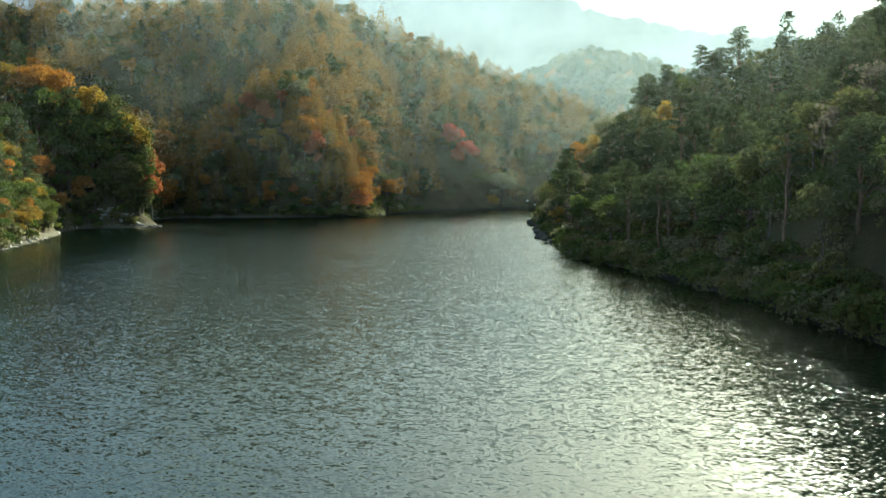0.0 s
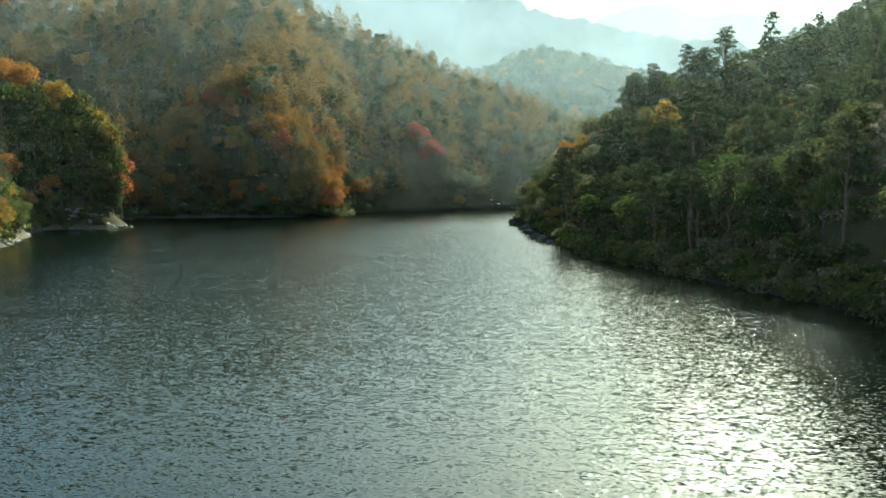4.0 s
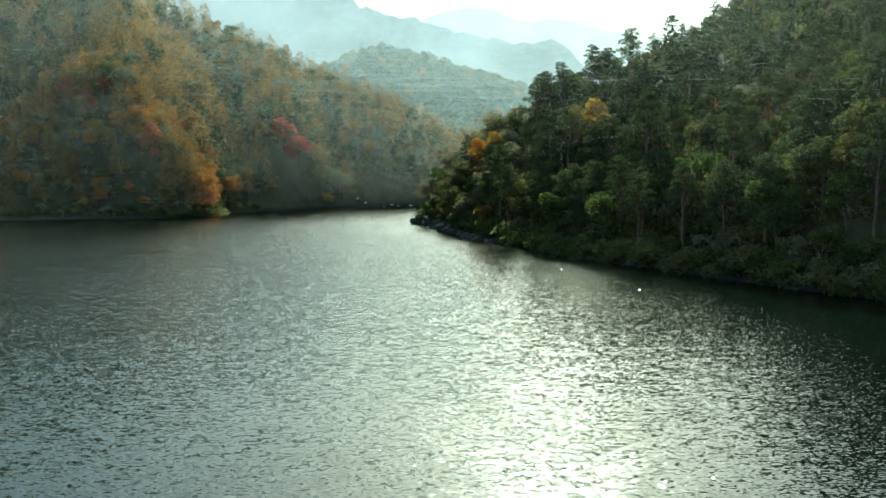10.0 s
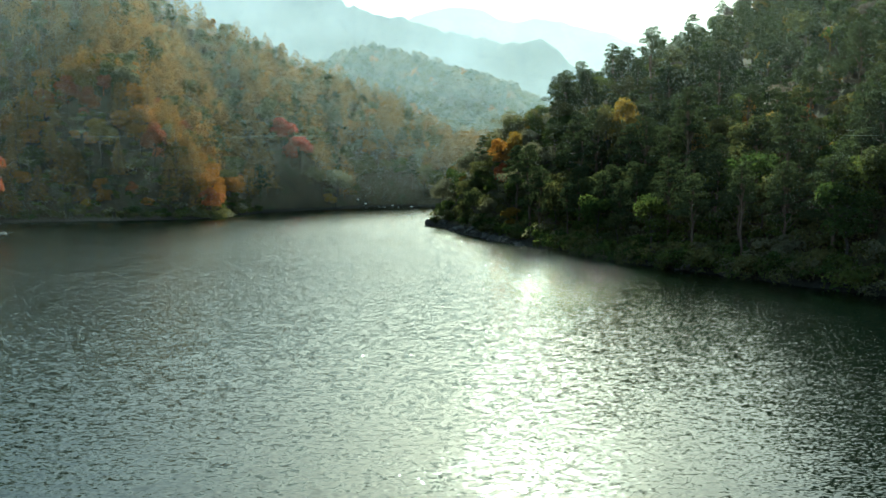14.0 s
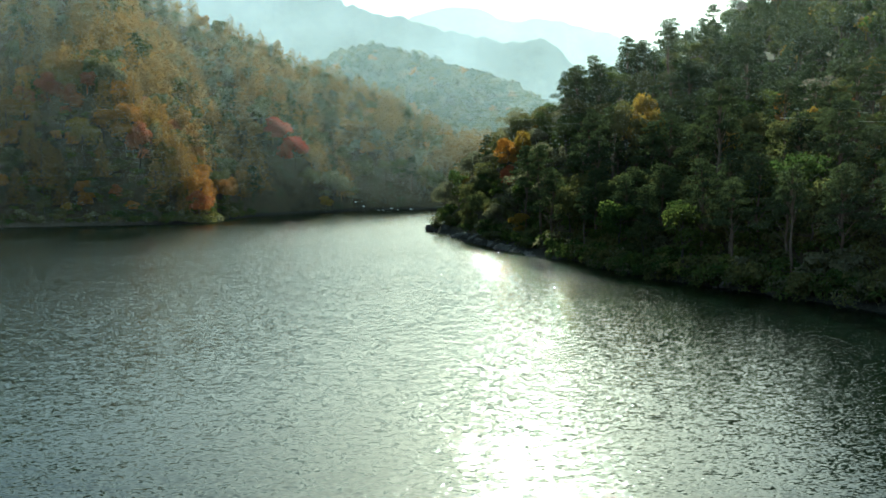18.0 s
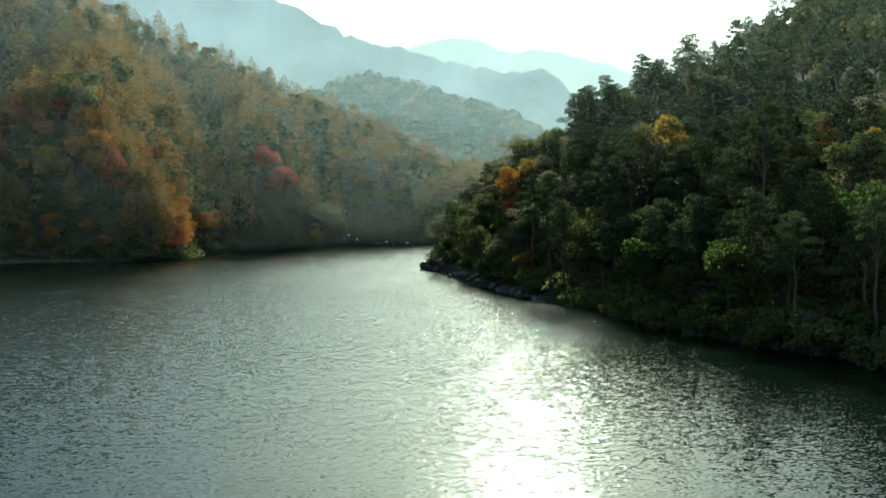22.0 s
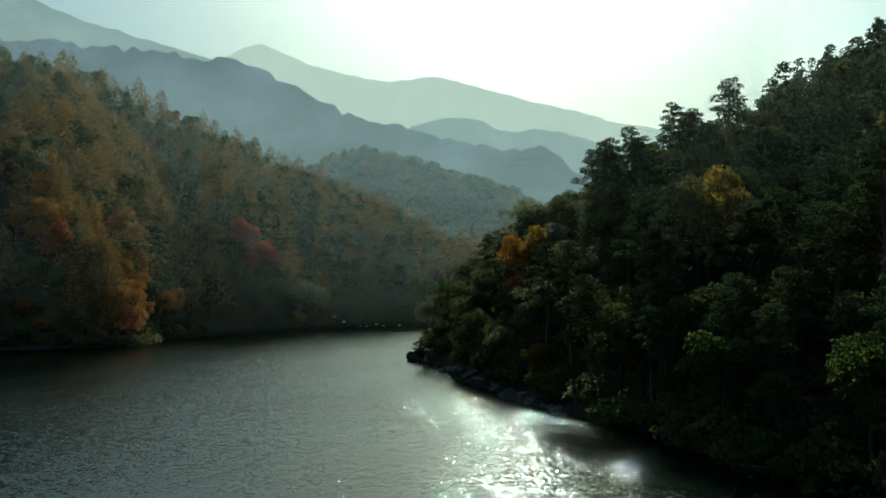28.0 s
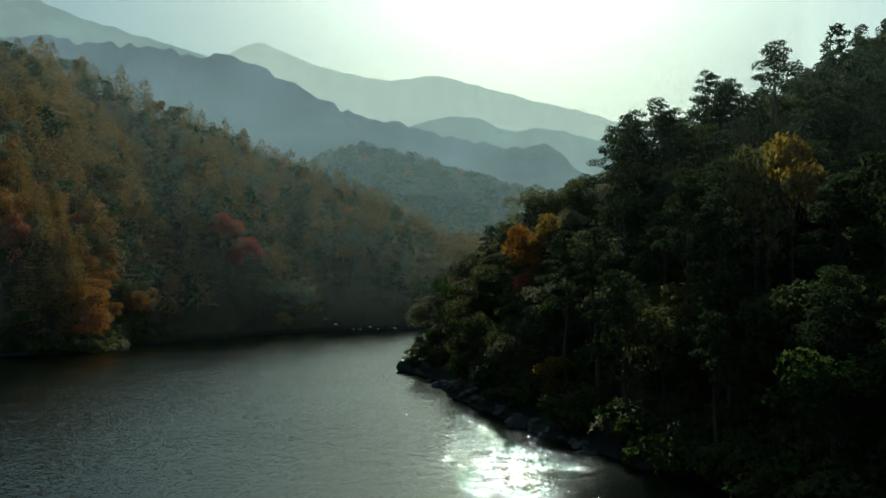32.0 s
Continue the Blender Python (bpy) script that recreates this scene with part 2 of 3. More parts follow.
# ---- the land: lake outline, ridges and hills ----
LAKE = [(78, -130), (64, -40), (53, 22), (47, 44), (35, 67), (26, 88), (20, 110), (15, 125), (9, 148), (3, 184),
        (0, 200), (6, 222), (16, 262), (18, 320), (12, 362), (-8, 378), (-27, 372), (-36, 344), (-46, 332), (-62, 305),
        (-66, 272), (-67, 249), (-84, 240), (-104, 236), (-128, 222), (-124, 196), (-108, 178), (-97, 170), (-104, 160),
        (-113, 156), (-101, 132), (-83, 102), (-76, 86), (-74, 30), (-90, -60), (-80, -190), (20, -230)]
RIDGES = [  # crest points x, y, z and the fall on either side
    (0.72, [(3, 198, 2), (14, 198, 14), (26, 195, 24), (42, 186, 30), (56, 180, 32), (80, 198, 42), (110, 240, 60), (170, 320, 100)]),
    (1.0, [(190, -200, 90), (150, -60, 90), (135, 60, 88), (124, 150, 74), (110, 240, 62)]),
    (0.85, [(-98, 170, 1), (-104, 172, 13), (-112, 170, 24), (-122, 161, 33), (-146, 140, 48), (-185, 60, 62), (-190, -150, 65)]),
    (1.1, [(-69, 251, 1), (-76, 258, 16), (-84, 263, 27), (-98, 267, 39), (-112, 273, 44), (-113, 300, 50), (-124, 345, 68), (-140, 390, 88), (-165, 430, 106)]),
    (1.35, [(-165, 430, 106), (-185, 380, 100), (-205, 335, 84), (-236, 300, 60)]),
    (0.80, [(-450, 380, 150), (-330, 420, 118), (-254, 430, 112), (-204, 440, 109), (-155, 448, 103)]),
    (0.70, [(-155, 448, 103), (-105, 455, 84), (-56, 460, 65), (-25, 465, 51), (-8, 468, 39), (4, 473, 21), (14, 482, 6)]),
    (0.85, [(-105, 455, 80), (-88, 410, 60), (-72, 370, 40), (-60, 345, 24), (-46, 334, 2)]),
    (0.45, [(-190, 760, 60), (-140, 800, 92), (-43, 800, 122), (-5, 800, 117), (66, 800, 84), (120, 780, 50)]),
    (0.60, [(170, 320, 100), (320, 520, 170), (500, 900, 260), (900, 1500, 380)]),
    (0.60, [(-330, 400, 85), (-480, 300, 130), (-520, -100, 150), (-300, -420, 120), (0, -470, 90), (260, -420, 110), (190, -200, 90)]),
]
rng = np.random.default_rng(7)


def lattice(seed):
    return np.random.default_rng(seed).random((64, 64))


def smooth_noise(x, y, size, seed):
    """Value noise in 0..1 with patches of the given size in metres."""
    g = lattice(seed)
    u, v = np.asarray(x, float) / size + 400.37, np.asarray(y, float) / size + 400.71
    i, j = np.floor(u).astype(int), np.floor(v).astype(int)
    a, b = u - i, v - j
    a, b = a * a * (3 - 2 * a), b * b * (3 - 2 * b)
    g00, g10 = g[i % 64, j % 64], g[(i + 1) % 64, j % 64]
    g01, g11 = g[i % 64, (j + 1) % 64], g[(i + 1) % 64, (j + 1) % 64]
    return (g00 * (1 - a) + g10 * a) * (1 - b) + (g01 * (1 - a) + g11 * a) * b


def segment_gap(x, y, p, q):
    px, py, dx, dy = p[0], p[1], q[0] - p[0], q[1] - p[1]
    s = np.clip(((x - px) * dx + (y - py) * dy) / (dx * dx + dy * dy), 0, 1)
    return np.hypot(x - px - s * dx, y - py - s * dy), s


def shore_gap(x, y):
    """Distance from the waterline: above 0 on land, below 0 on the lake."""
    gap, inside = np.full(np.shape(x), 1e9), np.zeros(np.shape(x), bool)
    for p, q in zip(LAKE, LAKE[1:] + LAKE[:1]):
        gap = np.minimum(gap, segment_gap(x, y, p, q)[0])
        cross = (p[1] > y) != (q[1] > y)
        inside ^= cross & (x < p[0] + (y - p[1]) * (q[0] - p[0]) / ((q[1] - p[1]) or 1e-9))
    wobble = (smooth_noise(x, y, 9, 3) - 0.5) * 3.0 + (smooth_noise(x, y, 3, 4) - 0.5) * 1.2
    return np.where(inside, -gap, gap) + wobble * np.exp(-gap / 25)


def land(x, y):
    """Height of the ground."""
    x, y = np.asarray(x, float), np.asarray(y, float)
    d = shore_gap(x, y)
    z = np.full(np.shape(x), -40.0)
    for fall, crest in RIDGES:
        ridge = np.full(np.shape(x), -60.0)
        for p, q in zip(crest, crest[1:]):
            gap, s = segment_gap(x, y, p, q)
            ridge = np.maximum(ridge, p[2] + s * (q[2] - p[2]) - fall * (np.hypot(gap, 6) - 6))
        blend = np.clip(0.5 + (z - ridge) / 16, 0, 1)
        z = ridge + (z - ridge) * blend + 8 * blend * (1 - blend)
    far = np.clip((np.hypot(x, y - 100) - 350) / 900, 0, 1)
    rough = (smooth_noise(x, y, 34, 5) - 0.5) * 7 + (smooth_noise(x, y, 11, 6) - 0.5) * 2.4
    wide = (smooth_noise(x, y, 140, 8) - 0.5) * 60 + (smooth_noise(x, y, 55, 9) - 0.5) * 26
    z = z + rough * np.clip(z / 30, 0.15, 1) + wide * far
    d1 = np.maximum(d, 0)
    # the spit and the maple spur rise from the water almost as cliffs
    steep = 0.8 + 1.0 * np.exp(-((x + 115) / 24) ** 2 - ((y - 158) / 26) ** 2) + 0.8 * np.exp(-((x + 58) / 16) ** 2 - ((y - 345) / 18) ** 2)
    low, high = np.minimum(0.45 * np.maximum(d1 - 1.2, 0), 22) + 0.15 * np.minimum(d1, 1.2), 0.35 * d1 + steep * np.maximum(d1 - 1.5, 0)
    z = np.clip(z, low, np.maximum(high, low))
    bed = np.maximum(-6.0, 0.6 * d)
    return np.where(d > 0, z, bed)


def mesh_object(name, verts, faces, mats, parent=None, smooth=False, slots=None):
    """One mesh from arrays of corners and of faces with one number of corners."""
    me = bpy.data.meshes.new(name)
    verts, faces = np.asarray(verts, np.float32), np.asarray(faces, np.int32)
    n = faces.shape[1]
    me.vertices.add(len(verts))
    me.vertices.foreach_set("co", verts.ravel())
    me.loops.add(faces.size)
    me.loops.foreach_set("vertex_index", faces.ravel())
    me.polygons.add(len(faces))
    me.polygons.foreach_set("loop_start", np.arange(0, faces.size, n, dtype=np.int32))
    for m in mats:
        me.materials.append(m)
    if slots is not None:
        me.polygons.foreach_set("material_index", np.asarray(slots, np.int32))
    me.polygons.foreach_set("use_smooth", np.full(len(faces), smooth))
    me.update(calc_edges=True)
    ob = new(name, me)
    ob.parent = parent
    return ob


def spread(*runs):
    """A run of coordinates with its own step on each stretch."""
    out = []
    for a, b, step in runs:
        out += list(np.arange(a, b, step))
    return np.array(out + [runs[-1][1]])


gx = spread((-4200, -1200, 120), (-1200, -400, 25), (-400, -160, 6), (-160, 110, 2.2), (110, 240, 6), (240, 800, 25), (800, 4200, 120))
gy = spread((-3000, -600, 150), (-600, -150, 20), (-150, 0, 6), (0, 300, 2.5), (300, 520, 5), (520, 1500, 14), (1500, 2900, 30), (2900, 4500, 120))
GX, GY = np.meshgrid(gx, gy, indexing="ij")
GZ = land(GX, GY)
idx = np.arange(GX.size).reshape(GX.shape)
quads = np.stack([idx[:-1, :-1], idx[1:, :-1], idx[1:, 1:], idx[:-1, 1:]], -1).reshape(-1, 4)
ground = mesh_object("ground", np.stack([GX, GY, GZ], -1).reshape(-1, 3), quads, [GROUND], smooth=True)
tagged(ground, "wooded hillsides of leaf litter with stony banks", "ground", kind="structure")

wx, wy = np.linspace(-180, 130, 32), np.linspace(-260, 400, 67)
WX, WY = np.meshgrid(wx, wy, indexing="ij")
idx = np.arange(WX.size).reshape(WX.shape)
quads = np.stack([idx[:-1, :-1], idx[1:, :-1], idx[1:, 1:], idx[:-1, 1:]], -1).reshape(-1, 4)
water = mesh_object("water", np.stack([WX, WY, 0 * WX], -1).reshape(-1, 3), quads, [WATER], smooth=True)
tagged(water, "wind-rippled teal lake glittering in low sun", "lake", kind="structure")


# ---- trees ----
def leaves(centres, normals, length, width, r):
    """A pointed leaf spray at each centre."""
    n = len(centres)
    out = normals / (np.linalg.norm(normals, axis=1, keepdims=True) + 1e-9)
    side = np.cross(out, r.normal(size=(n, 3)))
    side /= np.linalg.norm(side, axis=1, keepdims=True) + 1e-9
    along = np.cross(side, out)
    size = r.uniform(0.6, 1.4, (n, 1))
    a, b = along * length * size / 2, side * width * size / 2
    lift = out * (width * 0.35) * size
    v = np.stack([centres - a + b * r.uniform(-1, 1, (n, 1)), centres + a * r.uniform(0.4, 1, (n, 1)) + b + lift, centres + a * r.uniform(0.4, 1, (n, 1)) - b], 1)
    return v.reshape(-1, 3), np.arange(3 * n).reshape(-1, 3)


def ball(n, r):
    p = r.normal(size=(n, 3))
    return p / np.linalg.norm(p, axis=1, keepdims=True)


def broad_crown(height, radius, count, leaf, r, base=0.25, lobes=15):
    """Lumpy round crown: lobes of leaf sprays, with gaps between them."""
    mid, half = height * (1 + base) / 2, height * (1 - base) / 2
    hub = ball(lobes, r) * r.uniform(0.35, 0.78, (lobes, 1))
    hub[:, 2] = np.abs(hub[:, 2]) * np.where(r.random(lobes) < 0.68, 1, -1)
    place = hub * (radius, radius, half) + (0, 0, mid)
    size = r.uniform(0.26, 0.46, lobes) * radius
    pick = r.choice(lobes, count, p=size**2 / (size**2).sum())
    way = ball(count, r)
    way[:, 2] = np.where(way[:, 2] < -0.35, -way[:, 2], way[:, 2])
    c = place[pick] + way * (size[pick] * r.uniform(0.72, 1.1, count))[:, None] * (1, 1, 0.8)
    return leaves(c, way + 0.65 * ball(count, r), leaf, leaf * 0.7, r), place


def pine_crown(height, radius, count, leaf, r, base=0.38, pads=19):
    """Flat, uneven pads of needles carried on spreading limbs."""
    u = np.linspace(0, 1, pads) ** 0.85
    hz = height * (base + (0.97 - base) * u)
    reach = radius * np.clip(1.05 - 0.85 * u, 0.12, 1) * r.uniform(0.55, 1.0, pads)
    a = np.cumsum(r.uniform(1.9, 2.9, pads))
    place = np.stack([np.cos(a) * reach, np.sin(a) * reach, hz], 1)
    size = radius * r.uniform(0.34, 0.55, pads) * (1.05 - 0.4 * u)
    pick = r.choice(pads, count, p=size**2 / (size**2).sum())
    way = ball(count, r)
    way[:, 2] = np.abs(way[:, 2]) * r.choice([1, 1, 1, -0.5], count)
    c = place[pick] + way * (size[pick] * r.uniform(0.55, 1.05, count))[:, None] * (1, 1, 0.48)
    return leaves(c, way * (0.5, 0.5, 1.4) + 0.8 * ball(count, r), leaf * 1.2, leaf * 0.45, r), place


def larch_crown(height, radius, count, leaf, r, base=0.12):
    """A feathery cone of drooping sprays round the stem."""
    u = 1 - r.random(count) ** 0.62
    tier = np.floor(u * 17) / 17
    a = np.floor(r.random(count) * 9) * 0.698 + tier * 40 + r.normal(0, 0.2, count)
    reach = radius * np.sqrt(np.clip(1 - u ** 1.25, 0, 1)) * np.sqrt(r.uniform(0.2, 1, count)) * (0.8 + 0.3 * np.sin(a * 3 + tier * 31))
    z = height * (base + (1.0 - base) * (tier + 0.03)) - 0.18 * reach + r.normal(0, 0.16, count)
    c = np.stack([np.cos(a) * reach, np.sin(a) * reach, z], 1)
    way = np.stack([np.cos(a) * 0.4, np.sin(a) * 0.4, np.ones(count)], 1)
    tips = np.stack([np.zeros(6), np.zeros(6), np.linspace(0.3, 0.9, 6) * height], 1)
    return leaves(c, way + 0.7 * ball(count, r), leaf * 1.1, leaf * 0.5, r), tips


def tube(points, radii, sides=6):
    """Tapered round stem through the points."""
    v, f = [], []
    for k, (p, w) in enumerate(zip(points, radii)):
        for s in range(sides):
            a = 2 * math.pi * s / sides
            v.append((p[0] + math.cos(a) * w, p[1] + math.sin(a) * w, p[2] + (0.15 * w * math.sin(a) if k else 0)))
    for k in range(len(points) - 1):
        for s in range(sides):
            f.append((k * sides + s, k * sides + (s + 1) % sides, (k + 1) * sides + (s + 1) % sides, (k + 1) * sides + s))
    return np.array(v), np.array(f)


def stems(height, girth, hubs, r, top=0.9, lean=0.5):
    """Trunk with limbs that reach to the hubs of the crown."""
    k = np.linspace(0, 1, 7)
    bend = np.stack([r.normal(0, lean) * k**2 + r.normal(0, 0.12, 7), r.normal(0, lean) * k**2 + r.normal(0, 0.12, 7), height * top * k - 0.6 * (k == 0)], 1)
    bend[0, :2] = 0
    parts = [tube(bend, girth * (1.15 - k * 0.95), 7)]
    for h in hubs:
        s = float(np.clip(h[2] / (height * top) - r.uniform(0.1, 0.25), 0.12, 0.93))
        root = np.array([np.interp(s, k, bend[:, c]) for c in range(3)])
        mid = (root + h) / 2 + (0, 0, 0.12 * np.linalg.norm(h - root))
        parts.append(tube(np.stack([root, mid, h]), np.array([0.42, 0.26, 0.1]) * girth * (1.1 - 0.6 * s), 5))
    v, f, n = [], [], 0
    for pv, pf in parts:
        v.append(pv), f.append(pf + n)
        n += len(pv)
    return np.concatenate(v), np.concatenate(f)


def make_tree(name, kind, height, radius, count, leaf, mat, seed, label, category="tree", group=""):
    """One tree: an empty at its foot with a trunk and a crown."""
    r = np.random.default_rng(seed)
    if kind == "pine":
        (v, f), hubs = pine_crown(height, radius, count, leaf, r)
        tv, tf = stems(height, 0.017 * height, hubs, r, 0.93, 0.6)
    elif kind == "tall":
        (v, f), hubs = pine_crown(height, radius, count, leaf, r, 0.58, 13)
        tv, tf = stems(height, 0.014 * height, hubs, r, 0.95, 0.4)
    elif kind == "larch":
        (v, f), hubs = larch_crown(height, radius, count, leaf, r)
        tv, tf = stems(height, 0.013 * height, hubs[:0], r, 0.97, 0.15)
    elif kind == "shrub":
        (v, f), hubs = broad_crown(height, radius, count, leaf, r, 0.0, 11)
        tv, tf = stems(height, 0.02 * height, hubs, r, 0.6, 0.3)
    else:
        (v, f), hubs = broad_crown(height, radius, count, leaf, r, 0.22, 17)
        tv, tf = stems(height, 0.017 * height, hubs, r, 0.72, 0.5)
    tree = new(name)
    mesh_object("trunk", tv, tf, [RUDDY if kind in ("pine", "tall") else BARK], tree, True)
    mesh_object("crown", v, f, [mat], tree)
    return tagged(tree, label, category, group)


GROUPS = {}


def stock(key, name, kind, height, radius, count, leaf, mat, seeds, label, group, category="tree"):
    GROUPS[key] = [(name, kind, height * (1 + 0.06 * i), radius, count, leaf, mat, s, label, category, group) for i, s in enumerate(seeds)]


stock("pine", "pine_tree", "pine", 12.0, 3.7, 2700, 0.43, PINE, (11, 12, 13, 14, 15), "dark green pine with flat needle pads on a bare trunk", "pines on the slopes")
stock("tall_pine", "pine_tree", "tall", 15.0, 2.9, 2000, 0.43, PINE, (16, 17, 18), "tall slender pine with a bare reddish trunk", "tall pines on the slopes")
stock("green", "broadleaf_tree", "broad", 9.0, 3.6, 2200, 0.38, GREEN, (21, 22, 23), "leafy green broadleaf tree turning for autumn", "green trees on the slopes")
stock("olive", "broadleaf_tree", "broad", 9.0, 3.5, 2100, 0.38, OLIVE, (31, 32, 33), "olive and tan broadleaf tree with thinning leaves", "olive trees on the slopes")
stock("orange", "autumn_tree", "broad", 9.0, 3.5, 2300, 0.38, ORANGE, (41, 42, 43), "orange-brown autumn broadleaf tree on the slope", "orange trees on the slopes")
stock("yellow", "autumn_tree", "broad", 8.0, 3.0, 2500, 0.32, YELLOW, (51, 52), "golden yellow autumn broadleaf tree on the slope", "yellow trees on the slopes")
stock("red", "maple_tree", "broad", 8.0, 3.2, 2600, 0.32, RED, (61, 62), "bright red autumn maple on the slope", "red maples on the slopes")
stock("maroon", "maple_tree", "broad", 10.0, 4.2, 4200, 0.38, MAROON, (71, 72), "dull maroon autumn maple above the water", "maroon maples on the slopes")
stock("larch", "larch_tree", "larch", 13.0, 4.2, 3400, 0.42, LARCH, (81, 82, 83), "golden-brown larch with a feathery pointed crown", "larches on the slopes")
stock("straw", "broadleaf_tree", "broad", 9.5, 3.8, 2700, 0.36, STRAW, (95, 96, 97), "pale withered broadleaf tree on the slope", "withered trees on the slopes")
stock("bare", "bare_tree", "broad", 9.0, 3.2, 600, 0.4, BARE, (91, 92), "half-bare grey tree with thin dry twigs", "bare trees on the slopes")
stock("shrub", "shrub", "shrub", 3.0, 2.2, 620, 0.42, OLIVE, (101, 102, 103), "low olive shrub overhanging the stony bank", "shrubs on the banks", "shrub")
stock("green_shrub", "shrub", "shrub", 3.0, 2.2, 620, 0.42, GREEN, (111, 112), "low green shrub overhanging the stony bank", "green shrubs on the banks", "shrub")
MADE = {}


def plant(key, x, y, size=1.0, top=None, z=None, girth=1.0):
    """Set a tree of that stock on the ground; top: the height above the water that its tip reaches."""
    i = int(rng.integers(len(GROUPS[key])))
    spec = GROUPS[key][i]
    foot = float(land(x, y)) if z is None else z
    if top is not None:
        size = max(0.35, (top - foot) / spec[2])
    m = Matrix.LocRotScale((x, y, foot - 0.1), Euler((0, 0, rng.uniform(0, 6.283))), None)
    if (key, i) not in MADE:
        tree = MADE[key, i] = make_tree(*spec)
        tree.matrix_basis = m
    else:
        tree = copy_thing(MADE[key, i], m)
    tree.scale = (girth * size * rng.uniform(0.9, 1.12), girth * size * rng.uniform(0.9, 1.12), size)
    return tree


def boulder(name, x, y, size, flat, seed, label, mat=None, tilt=0.0, group="stones on the banks"):
    """A rough split stone, half sunk in the bank."""
    r = np.random.default_rng(seed)
    bm = bmesh.new()
    bmesh.ops.create_icosphere(bm, subdivisions=3, radius=1.0)
    cuts = [(Vector(ball(1, r)[0]), r.uniform(0.45, 0.85)) for _ in range(9)]
    for v in bm.verts:
        for way, reach in cuts:
            over = v.co.dot(way) - reach
            if over > 0:
                v.co -= way * over
        v.co *= 1 + 0.10 * noise.noise(v.co * 2.3 + Vector((seed, 0, 0)))
    me = bpy.data.meshes.new(name)
    bm.to_mesh(me)
    bm.free()
    me.materials.append(mat or ROCK)
    ob = new(name, me)
    ob.matrix_basis = Matrix.LocRotScale((x, y, max(float(land(x, y)), -0.3) + 0.18 * size * flat),
                                         Euler((tilt, tilt * 0.4, r.uniform(0, 6.28))), (size, size * r.uniform(0.6, 0.9), size * flat))
    return tagged(ob, label, "rock", group)


boulder("boulder", 0.3, 200.5, 2.6, 0.75, 1, "large dark boulder at the tip of the point", WET)
boulder("boulder", 2.6, 196.0, 1.7, 0.7, 2, "dark angular boulder on the point", WET)
boulder("boulder", -0.8, 203.0, 1.3, 0.6, 3, "low dark boulder in the shallows", WET)
for i in range(26):     # split slabs of the pale spit
    u = i / 25
    boulder("slab", -109 + 12.5 * u + rng.normal(0, 0.5), 160 + 10 * u + rng.normal(0, 1.0), rng.uniform(0.7, 1.7) * (1.15 - 0.5 * u), rng.uniform(0.3, 0.5), 40 + i,
            "pale split slab on the rocky spit", tilt=0.45, group="slabs of the spit")
for i in range(46):     # stones along the foot of the banks
    u = rng.random()
    near = i < 24
    a, b = (LAKE[31], LAKE[29]) if near else (LAKE[4], LAKE[9])
    k = rng.integers(29, 32) if near else rng.integers(4, 10)
    a, b = LAKE[k], LAKE[k + 1]
    boulder("stone", a[0] + u * (b[0] - a[0]) + (rng.uniform(-1.5, 0.3) if near else rng.uniform(0, 1.5)), a[1] + u * (b[1] - a[1]), rng.uniform(0.3, 1.0), rng.uniform(0.45, 0.7), 80 + i,
            "grey-brown stone at the waterline", ROCK if near else WET)
for i in range(34):     # broken rock below the trees of the point
    u = (i + rng.random()) / 34
    boulder("rock", 14.2 - 11.0 * u + rng.uniform(-0.9, 0.6), 126 + 60 * u, rng.uniform(0.5, 1.5), rng.uniform(0.4, 0.7), 200 + i,
            "dark angular rock along the foot of the point", WET, 0.3, "rocks along the point")
for i in range(9):      # stones at the mouth of the stream, coloured pale for foam and sun glints
    boulder("stone", -30 + 3.0 * i + rng.normal(0, 0.7), 371.5 + rng.normal(0, 1.2) + (i > 4) * 4, rng.uniform(0.5, 1.2), 0.4, 140 + i,
            "stone at the stream mouth, coloured pale for foam and glints", GLINT_STONE, group="stones at the stream mouth")


